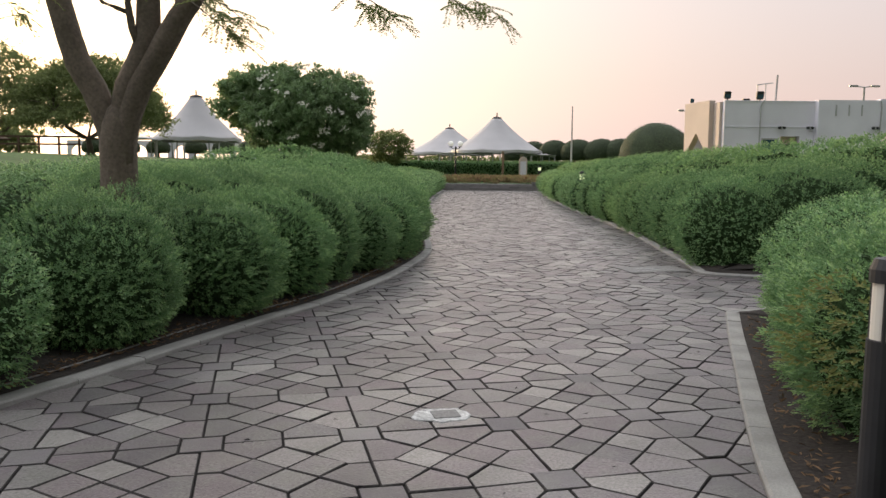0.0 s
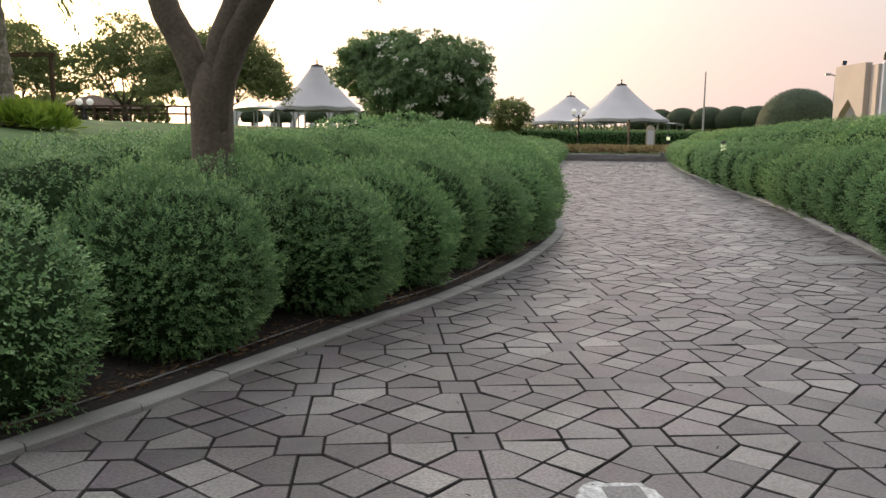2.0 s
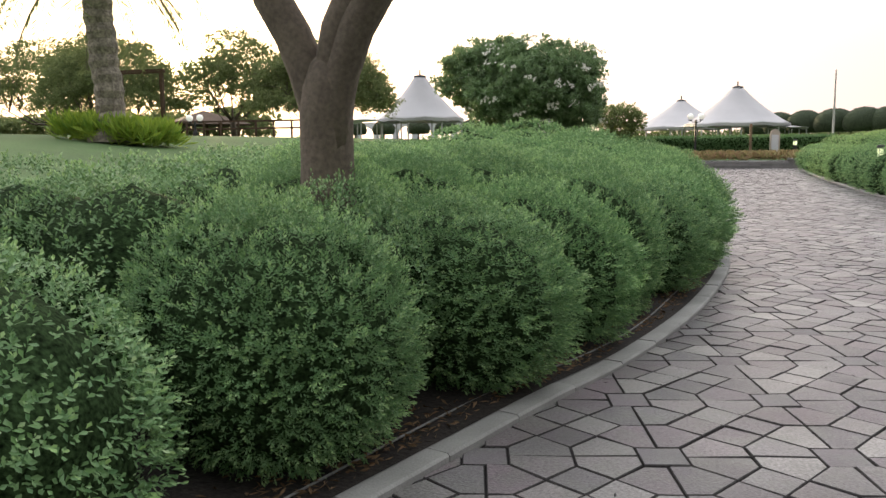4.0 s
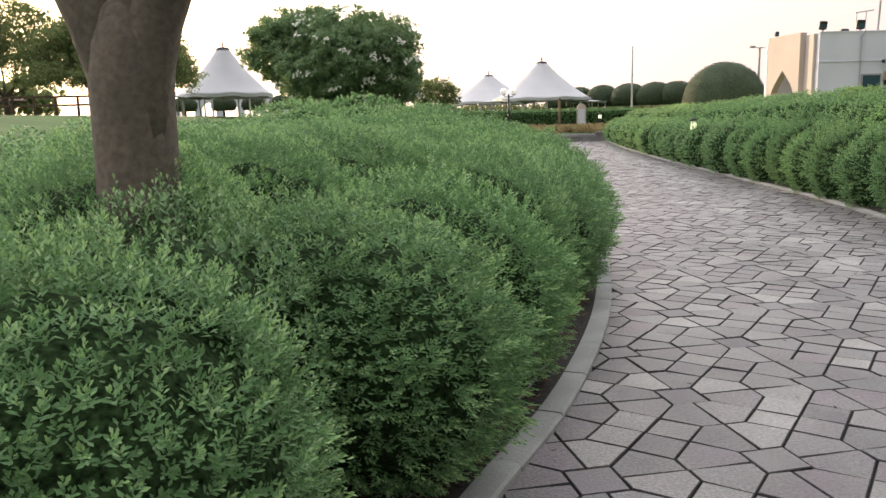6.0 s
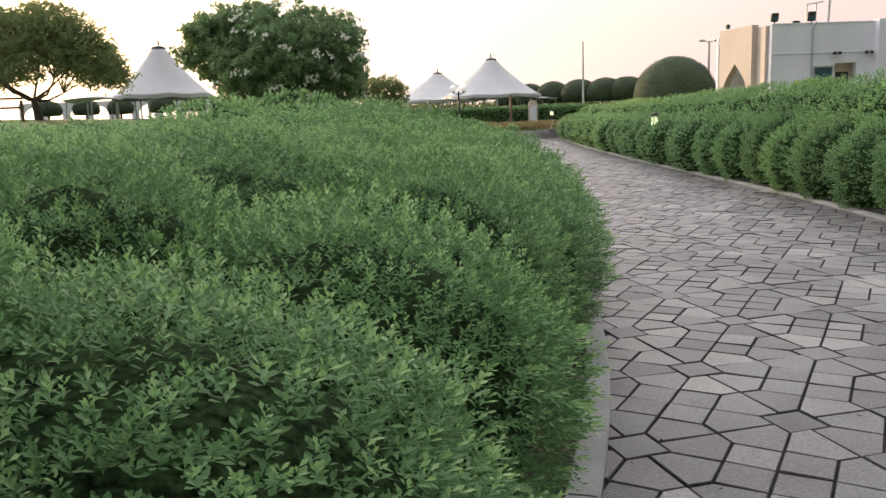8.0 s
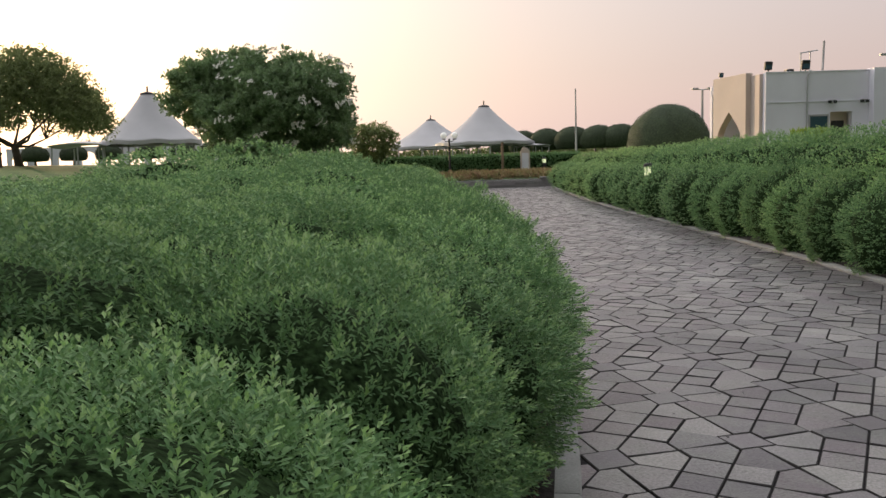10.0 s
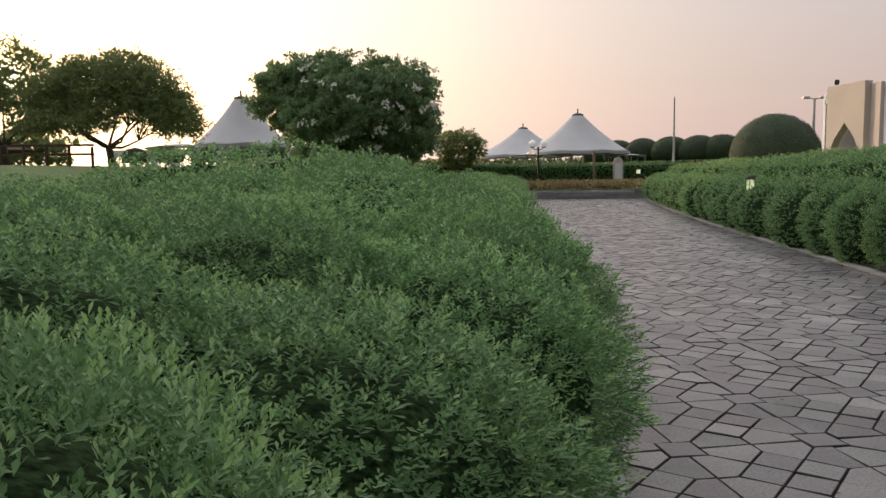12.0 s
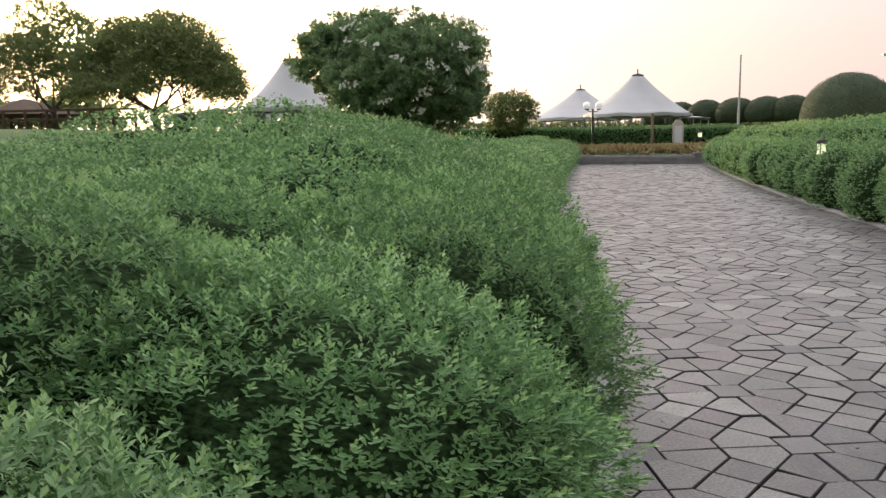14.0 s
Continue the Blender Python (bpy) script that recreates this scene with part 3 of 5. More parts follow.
def dry_patch(x, y, seed):
    """Dry yellowed shoots on the path side of the bush that stands nearest."""
    near = min((o for o in bpy.data.objects if o.name.startswith("hedge_bush")), key=lambda o: (o.matrix_basis.translation.xy - Vector((x, y))).length)
    rng = np.random.default_rng(seed)
    p, d = bush_points(3000, rng, seed, 0.05)
    inv = near.matrix_basis.to_3x3().inverted()
    side = np.array((inv @ Vector((-0.75, -0.65, 0.0))).normalized())
    keep = (d @ side > 0.72) & (p[:, 2] > 0.3) & (p[:, 2] < 0.85) & (rng.random(len(p)) < 0.9)
    p, d = p[keep] * 1.03, d[keep]
    V, F = leaf_cloud(p, d, 6, 0.034, 0.014, 0.9, 0.06, rng)
    mesh_obj("dry_foliage", V.tolist(), F.tolist(), DRYLEAF, near, "patch of dry yellowed shoots")


dry_patch(2.55, 5.75, 9)


def clump_points(n, centre, radii, rng, shell=0.45, seed=0.0, lump=0.25):
    """Points in the outer part of a lumpy crown."""
    d = rng.normal(0, 1, (n, 3))
    d /= np.linalg.norm(d, axis=1, keepdims=True)
    r = 1 - shell * rng.random(n) ** 1.5
    w = np.array([noise.noise((a * 2.2 + seed, b * 2.2, c * 2.2)) for a, b, c in d])
    r = r * (1 + lump * w)
    return np.array(centre) + d * r[:, None] * np.array(radii), d


def branch(points, rng, start, direction, length, radius, depth, spread, out):
    """Limbs that fork; adds (points, radii) to out and returns tips."""
    p, d = Vector(start), Vector(direction).normalized()
    pts, rad = [p.copy()], [radius]
    steps = 4
    for k in range(steps):
        d = (d + Vector((rng.uniform(-0.2, 0.2), rng.uniform(-0.2, 0.2), rng.uniform(-0.05, 0.16)))).normalized()
        p = p + d * (length / steps)
        pts.append(p.copy())
        rad.append(radius * (1 - 0.45 * (k + 1) / steps))
    out.append((pts, rad))
    if depth == 0:
        points.append(p.copy())
        return
    for k in range(rng.choice((2, 3))):
        nd = (d + Vector((rng.uniform(-spread, spread), rng.uniform(-spread, spread), rng.uniform(-0.25, 0.4)))).normalized()
        branch(points, rng, p, nd, length * rng.uniform(0.62, 0.82), radius * 0.55, depth - 1, spread, out)


def make_tree(name, label, x, y, base_z, trunk_h, crown_c, crown_r, mat, leaves, leaf_len, leaf_w, seed, per=6, trunk_r=0.2, spread=0.8, shell=0.5, stems=1, lump=0.3, flowers=0, clumps=0, clump_size=0.4, lobe=None):
    rng = random.Random(seed)
    nrng = np.random.default_rng(seed)
    root = thing(name, label, "tree", pose(x, y, base_z))
    limbs, tips = [], []
    for s in range(stems):
        lean = Vector((rng.uniform(-0.35, 0.35), rng.uniform(-0.2, 0.2), 1)) if stems > 1 else Vector((rng.uniform(-0.1, 0.1), 0, 1))
        branch(tips, rng, (rng.uniform(-0.15, 0.15) * (stems - 1), 0, -0.1), lean, trunk_h, trunk_r / (1 + 0.3 * (stems - 1)), 3, spread, limbs)
    part("trunk", join(*[bm_tube(p, r, 7) for p, r in limbs]), BARK, root, smooth=True)
    c, d = clump_points(leaves, (crown_c[0] - x, crown_c[1] - y, crown_c[2] - base_z), crown_r, nrng, shell, seed, lump)
    if clumps:
        hub, _ = clump_points(clumps, (crown_c[0] - x, crown_c[1] - y, crown_c[2] - base_z), crown_r, nrng, shell, seed, lump)
        if lobe:
            extra, _ = clump_points(clumps // 2, (lobe[0] - x, lobe[1] - y, lobe[2] - base_z), lobe[3:], nrng, shell, seed + 3, lump)
            hub = np.concatenate([hub, extra])
        pick = nrng.integers(0, len(hub), leaves)
        c = hub[pick] + np.clip(nrng.normal(0, 1, (leaves, 3)), -1.4, 1.4) * np.array([1.0, 1.0, 0.55]) * clump_size
    ax = d + np.array([0, 0, 0.4]) + nrng.normal(0, 0.5, d.shape)
    ax /= np.linalg.norm(ax, axis=1, keepdims=True)
    V, F = leaf_cloud(c, ax, per, leaf_len, leaf_w, 1.1, leaf_len * 0.6, nrng)
    mesh_obj("crown", V.tolist(), F.tolist(), mat, root)
    if flowers:
        c, d = clump_points(flowers, (crown_c[0] - x, crown_c[1] - y, crown_c[2] - base_z), [r * 1.1 for r in crown_r], nrng, 0.04, seed, lump)
        c = np.repeat(c, 7, 0) + nrng.normal(0, 1, (flowers * 7, 3)) * np.array([0.16, 0.1, 0.07])
        d = np.repeat(d, 7, 0)
        V, F = leaf_cloud(c, d / np.linalg.norm(d, axis=1, keepdims=True), 5, 0.115, 0.08, 1.2, 0.01, nrng)
        mesh_obj("blossom", V.tolist(), F.tolist(), PETAL, root, "clusters of small white blossom")
    return root


def make_umbrella(x, y, base_z, top, rx, hubs, seed, trunk_r=0.17):
    """A feathery tree: a low fork, long limbs that fan out, and sprays of small leaves along a dome that is hollow below."""
    rng = random.Random(seed)
    nrng = np.random.default_rng(seed)
    root = thing("spreading_tree", "feathery spreading tree with thin crown against the low sun", "tree", pose(x, y, base_z))
    high = top - base_z
    floor_z = high * 0.17
    fork = Vector((rng.uniform(-0.15, 0.15), 0, high * 0.16))
    limbs = [([Vector((0, 0, -0.1)), fork * 0.5, fork], [trunk_r * 1.25, trunk_r, trunk_r * 0.95])]
    tips = []
    arms = 7
    for k in range(arms):
        a = 2 * math.pi * k / arms + rng.uniform(-0.3, 0.3)
        f = rng.uniform(0.3, 0.62)
        mid = Vector((rx * f * math.cos(a), rx * 0.8 * f * math.sin(a), floor_z + (high - floor_z) * rng.uniform(0.05, 0.4)))
        bend = fork.lerp(mid, 0.5) + Vector((rng.uniform(-0.15, 0.15), rng.uniform(-0.15, 0.15), -0.12 * rx * f))
        limbs.append(([fork, bend, mid], [trunk_r * 0.5, trunk_r * 0.34, trunk_r * 0.24]))
        for j in range(6):
            b = a + rng.uniform(-0.7, 0.7)
            g = rng.uniform(0.35, 0.97)
            e = rng.uniform(0.72, 0.95) * math.sqrt(max(0.04, 1 - g * g))
            tip = Vector((rx * g * math.cos(b), rx * 0.8 * g * math.sin(b), floor_z + (high - floor_z) * e))
            kink = mid.lerp(tip, 0.5) + Vector((rng.uniform(-0.2, 0.2), rng.uniform(-0.2, 0.2), rng.uniform(-0.1, 0.25)))
            limbs.append(([mid, kink, tip], [trunk_r * 0.2, trunk_r * 0.13, trunk_r * 0.05]))
            tips.append(tip)
            tips.append(kink)
    part("trunk", join(*[bm_tube(p, r, 6) for p, r in limbs]), BARK, root, smooth=True)
    a = nrng.uniform(0, 2 * math.pi, hubs)
    g = np.sqrt(nrng.random(hubs)) * 0.98
    e = np.sqrt(np.maximum(0.0, 1 - g * g)) * (1 - 0.62 * nrng.random(hubs) ** 1.3)
    c = np.stack([rx * g * np.cos(a), rx * 0.8 * g * np.sin(a), floor_z + (high - floor_z) * e], 1)
    w = np.array([noise.noise((q[0] * 0.7 + seed, q[1] * 0.7, q[2] * 0.9)) for q in c])
    c = c[w > -0.22] * (1 + 0.05 * w[w > -0.22])[:, None]
    c = np.concatenate([c, np.array([tuple(t) for t in tips])])
    each = 10
    size = nrng.uniform(0.5, 1.2, (len(c), 1)).repeat(each, 0)
    p = np.repeat(c, each, 0) + nrng.normal(0, 1, (len(c) * each, 3)) * np.array([0.36, 0.36, 0.15]) * size
    ax = nrng.normal(0, 1, (len(p), 3)) * np.array([1, 1, 0.4]) + np.array([0, 0, 0.15])
    ax /= np.linalg.norm(ax, axis=1, keepdims=True)
    V, F = leaf_cloud(p, ax, 5, 0.19, 0.085, 0.9, 0.24, nrng)
    mesh_obj("crown", V.tolist(), F.tolist(), TREE_LEAF, root)
    return root


# ---- trees ----
make_tree("frangipani_tree", "broad rounded dark green tree dotted with white blossom", -7.4, 46, 0.9, 1.3, (-6.95, 46.0, 4.0), (3.6, 3.3, 2.6), FRANGI_LEAF, 13000, 0.23, 0.11, 21,
          per=7, trunk_r=0.22, spread=0.7, shell=0.42, stems=2, lump=0.26, flowers=75, clumps=800, clump_size=0.2, lobe=(-9.5, 47.6, 4.95, 2.8, 2.4, 1.9))
make_tree("small_tree", "small round dark green tree behind the hedge", -3.0, 56, 0.9, 0.9, (-3.0, 56, 2.65), (1.35, 1.2, 1.05), TREE_LEAF, 700, 0.28, 0.1, 22, trunk_r=0.1)
for tx, ty, top, rx, thick, seed in [(-19.7, 48, 7.45, 4.3, 1250, 31), (-26.4, 50, 8.5, 4.1, 560, 32), (-33, 47, 8.2, 4.8, 1050, 33), (-40, 50, 8.6, 5.0, 600, 34), (-48, 46, 8.6, 5.5, 500, 36)]:
    make_umbrella(tx, ty, ground_z(tx, ty), top, rx, thick, seed)


def make_belt(name, label, x0, x1, y, height, n, seed):
    """A far belt of shrubs and trees, too many to count."""
    rng = np.random.default_rng(seed)
    x = rng.uniform(x0, x1, n)
    top = np.array([height * (0.72 + 0.28 * noise.noise((a * 0.23, seed, 0.0)) + 0.14 * noise.noise((a * 0.9, seed, 3.0))) for a in x])
    f = rng.random(n) ** 0.7
    p = np.stack([x, y + rng.normal(0, 0.8, n), top * f], 1)
    p[:, 2] += [ground_z(a, y) - 0.1 for a in x]
    ax = rng.normal(0, 0.7, (n, 3)) + np.array([0, -0.3, 0.6])
    ax /= np.linalg.norm(ax, axis=1, keepdims=True)
    V, F = leaf_cloud(p, ax, 5, 0.42, 0.2, 0.9, 0.15, rng)
    tagged(mesh_obj(name, V.tolist(), F.tolist(), TREE_LEAF), label, "woodland", kind="stuff")


make_belt("far_shrub_belt", "hazy belt of far shrubs and trees beyond the lawn", -75, -30, 62, 3.0, 5600, 61)
make_belt("far_shrub_belt", "hazy belt of low far shrubs behind the tents", -24, 60, 100, 2.4, 6000, 62)


def make_near_tree():
    """The tree that stands in the hedge: a short trunk that forks low, with feathery twigs hanging over the path."""
    rng = random.Random(5)
    nrng = np.random.default_rng(5)
    x, y = -2.92, 9.3
    root = thing("path_tree", "grey-brown forked tree trunk rising out of the hedge, feathery leaves", "tree", pose(x, y, 0))
    part("trunk", bm_tube([(0.0, 0, 0.1), (0.0, 0, 0.5), (0.0, 0.0, 1.0), (0.0, 0, 1.3), (0.0, 0, 1.55), (0.02, 0, 1.72), (0.02, 0, 1.86), (0.02, 0, 1.93)],
                          [0.24, 0.2, 0.175, 0.162, 0.164, 0.165, 0.12, 0.05], 18), BARK, root, smooth=True)
    limbs = [([(-0.03, 0, 1.3), (-0.06, 0, 1.6), (-0.11, 0, 1.81), (-0.2, 0, 2.04), (-0.335, 0, 2.27), (-0.40, 0, 2.48), (-0.50, 0, 2.86), (-0.76, -0.1, 3.35), (-1.3, -0.3, 4.0)],
              [0.09, 0.108, 0.115, 0.115, 0.113, 0.11, 0.108, 0.08, 0.03]),
             ([(0.0, 0, 1.4), (0.03, 0, 1.65), (0.06, 0, 1.85), (0.11, 0, 2.06), (0.22, 0.0, 2.28), (0.30, 0.0, 2.49), (0.31, 0.0, 2.86), (0.36, 0.1, 3.4), (0.45, 0.2, 4.2)],
              [0.08, 0.11, 0.12, 0.122, 0.12, 0.112, 0.10, 0.075, 0.03]),
             ([(0.06, -0.05, 1.25), (0.08, -0.05, 1.55), (0.13, -0.05, 1.81), (0.22, -0.04, 2.06), (0.36, -0.04, 2.28), (0.49, -0.05, 2.49), (0.60, -0.06, 2.67), (0.76, -0.08, 2.86), (1.25, -0.3, 3.15), (2.2, -0.6, 3.3), (3.1, -0.9, 3.2)],
              [0.07, 0.092, 0.106, 0.11, 0.11, 0.108, 0.1, 0.085, 0.06, 0.035, 0.015]),
             ([(0.52, -0.05, 2.5), (0.60, 0.0, 2.72), (0.64, 0.04, 2.95), (0.7, 0.1, 3.5)], [0.06, 0.075, 0.065, 0.03]),
             ([(0.24, -0.04, 2.42), (0.18, -0.07, 2.58), (0.155, -0.08, 2.78), (0.15, -0.1, 3.1)], [0.05, 0.034, 0.028, 0.015]),
             ([(0.16, -0.08, 2.7), (0.06, -0.1, 2.74), (-0.05, -0.12, 2.78), (-0.14, -0.12, 2.9), (-0.1, -0.12, 3.05)], [0.02, 0.02, 0.017, 0.013, 0.008])]
    for p, r in limbs:
        part("limb", bm_tube(p, r, 10), BARK, root, smooth=True)
    # feathery leaves on hanging twigs, and a wide thin crown over them
    tips = [(-0.35, -0.9, 2.5), (1.3, -1.3, 2.45), (1.5, -1.25, 2.4), (1.4, -1.22, 2.3), (2.42, -1.3, 2.5), (2.6, -1.25, 2.45), (3.15, -1.3, 2.5), (3.36, -1.25, 2.48), (1.05, -0.6, 2.75), (0.75, 0.1, 2.85),
            (0.2, -0.1, 2.95), (0.45, 0.1, 2.95), (-0.15, -1.1, 2.7), (1.2, -1.0, 2.75), (-1.0, -0.8, 2.7)]
    twigs, bases, axes = [], [], []
    for t in tips:
        hub = Vector(t)
        twigs.append(bm_tube([hub + Vector((rng.uniform(-0.75, -0.45), 0.35, 0.42)), hub + Vector((-0.22, 0.15, 0.17)), hub], [0.007, 0.004, 0.002], 5))
        for k in range(12):
            back = rng.uniform(0.0, 0.9)
            hub = Vector(t) + Vector((-0.22, 0.15, 0.17)) * back
            a = rng.uniform(-2.2, 2.2)
            d = Vector((math.cos(a), math.sin(a), rng.uniform(-0.75, 0.05))).normalized()
            side = d.cross(Vector((0, 0, 1))).normalized()
            ln = rng.uniform(0.16, 0.26)
            for s in range(22):
                f = (s + 1) / 22
                c = hub + d * ln * f + Vector((0, 0, -0.05 * f * f))
                for sg in (-1, 1):
                    bases.append(c)
                    axes.append((side * sg + d * 0.5 + Vector((0, 0, -0.15))).normalized())
    part("twig", join(*twigs), BARK, root)
    V, F = leaf_cloud(np.array([tuple(b) for b in bases]), np.array([tuple(a) for a in axes]), 1, 0.034, 0.0095, 0.0, 0.0, nrng)
    c, d = clump_points(420, (0.4, -0.2, 4.6), (2.9, 2.6, 1.0), nrng, 0.6, 3)
    V2, F2 = leaf_cloud(c, d, 12, 0.16, 0.05, 1.2, 0.2, nrng)
    mesh_obj("crown", np.concatenate([V, V2]).tolist(), np.concatenate([F, F2 + len(V)]).tolist(), TREE_LEAF, root)


make_near_tree()


def make_palm():
    rng = random.Random(8)
    x, y = -17.4, 26
    z0 = ground_z(x, y) - 0.05
    root = thing("palm_tree", "tall palm with rough grey trunk and drooping fronds", "palm tree", pose(x, y, z0))
    n = 26
    part("trunk", bm_tube([(0.03 * math.sin(k) + 0.42 * (1 - k / n) ** 1.5, 0, 5.7 * k / n) for k in range(n + 1)],
                          [(0.5 if k < 4 else 0.4) * (1 + 0.11 * (k % 2)) + (0.12 * max(0, 3 - k)) for k in range(n + 1)], 14), PALM_BARK, root, "rough trunk with leaf scars", smooth=False)
    for f in range(26):
        bases, axes = [], []
        a = 2 * math.pi * f / 26 + rng.uniform(-0.1, 0.1)
        p = Vector((0, 0, 5.45))
        d = Vector((math.cos(a), math.sin(a), rng.uniform(-0.3, 0.9))).normalized()
        pts = [p.copy()]
        for s in range(12):
            d = (d + Vector((0, 0, -0.16))).normalized()
            p = p + d * 0.34
            pts.append(p.copy())
            side = d.cross(Vector((0, 0, 1))).normalized()
            for q in range(4):
                for sg in (-1, 1):
                    bases.append(tuple(p - d * 0.085 * q))
                    axes.append(tuple((side * sg + d * 0.6 + Vector((0, 0, -0.45))).normalized()))
        stalk = part("frond", bm_tube(pts, [0.035 - 0.0024 * i for i in range(len(pts))], 5), BARK, root)
        V, F = leaf_cloud(np.array(bases), np.array(axes), 1, 0.5, 0.04, 0.0, 0.0, np.random.default_rng(f))
        mesh_obj("leaf_blade", V.tolist(), F.tolist(), TREE_LEAF, stalk)


make_palm()


def make_clump_bed(name, label, mat, x0, x1, y0, y1, base, height, n, length, width, seed, category="plants"):
    """A planted strip of upright leaves."""
    rng = np.random.default_rng(seed)
    p = np.stack([rng.uniform(x0, x1, n), rng.uniform(y0, y1, n), np.full(n, 0.0)], 1)
    p[:, 2] = [base(a, b) + height * c for a, b, c in zip(p[:, 0], p[:, 1], rng.random(n) * 0.6)]
    ax = rng.normal(0, 0.4, (n, 3)) + np.array([0, 0, 1.0])
    ax /= np.linalg.norm(ax, axis=1, keepdims=True)
    V, F = leaf_cloud(p, ax, 6, length, width, 0.7, height * 0.3, rng)
    ob = mesh_obj(name, V.tolist(), F.tolist(), mat)
    tagged(ob, label, category, kind="stuff")


make_clump_bed("lily_bed", "low bed of bright green strap leaves round the palm", YELLOWLEAF, -18.7, -15.3, 25.2, 27, lambda a, b: ground_z(a, b) - 0.08, 0.75, 620, 0.55, 0.08, 41)
make_clump_bed("groundcover_bed", "reddish and yellow groundcover plants behind the low wall", REDPLANT, -1.0, 8.5, 50.2, 53.5, lambda a, b: 0.38, 0.5, 1500, 0.24, 0.1, 42)
make_clump_bed("yellow_shrub", "bright yellow-green shrub against the white building", YELLOWLEAF, 15.95, 17.2, 42.3, 43.4, lambda a, b: 1.65, 0.75, 420, 0.22, 0.08, 43, "shrub")


def make_clipped(name, label, x, y, z0, rx, rz, zc, trunk=True, category="topiary", stems=1):
    """Clipped foliage: a dense lumpy solid with a coat of small leaves, on a trunk where one shows."""
    seed = int(abs(x * 13 + y * 7))
    rng = np.random.default_rng(seed)
    root = thing(name, label, category, pose(x, y, z0))
    bm = bmesh.new()
    bmesh.ops.create_icosphere(bm, subdivisions=4, radius=1.0)
    for v in bm.verts:
        w = 1 + 0.03 * noise.noise(v.co * 3 + Vector((seed, 0, 0))) + 0.02 * noise.noise(v.co * 9)
        v.co = Vector((v.co.x * rx * w, v.co.y * rx * w, max(v.co.z, -0.55) * rz * w + zc - z0))
    part("crown", bm, TOPIARY, root, smooth=True)
    n = int(1100 * rx)
    d = rng.normal(0, 1, (n, 3))
    d /= np.linalg.norm(d, axis=1, keepdims=True)
    d[:, 2] = np.maximum(d[:, 2], -0.5)
    c = d * np.array([rx, rx, rz]) * 0.995 + np.array([0, 0, zc - z0])
    V, F = leaf_cloud(c, d / np.linalg.norm(d, axis=1, keepdims=True), 3, 0.075, 0.04, 0.9, 0.02, rng)
    mesh_obj("leaf_coat", V.tolist(), F.tolist(), CLIP_LEAF, root)
    if trunk:
        for k in range(stems):
            o = (k - (stems - 1) / 2) * 0.5
            part("trunk", bm_tube([(o, 0, -0.1), (o * 1.2, 0, (zc - z0) * 0.5), (o * 1.5, 0, zc - z0)], [0.1, 0.08, 0.07], 7), BARK, root, smooth=True)


make_clipped("clipped_dome", "large smooth clipped dark green dome bush", 16.75, 62, 0.9, 2.75, 2.75, 2.05, trunk=False)
for tx, ty, r in [(9.2, 92, 1.4), (10.8, 88, 1.5), (12.4, 84, 1.6), (14.3, 81, 1.7), (16.2, 79, 1.7), (17.9, 78, 1.7), (19.6, 77, 1.7), (21.3, 76, 1.7)]:
    make_clipped("clipped_tree", "clipped round-headed tree on bare trunks in a row", tx, ty, 0.8, r, 1.3, 2.9, stems=2, category="tree")
for tx, ty in [(-20.3, 70), (-18.0, 70.5), (-15.9, 71), (-23.4, 70), (-13.8, 71), (-25.8, 69.5), (-28.4, 69)]:
    make_clipped("clipped_ball_tree", "small clipped ball tree behind the white tent", tx, ty, 1.9, 0.95, 0.72, 2.75, category="tree")


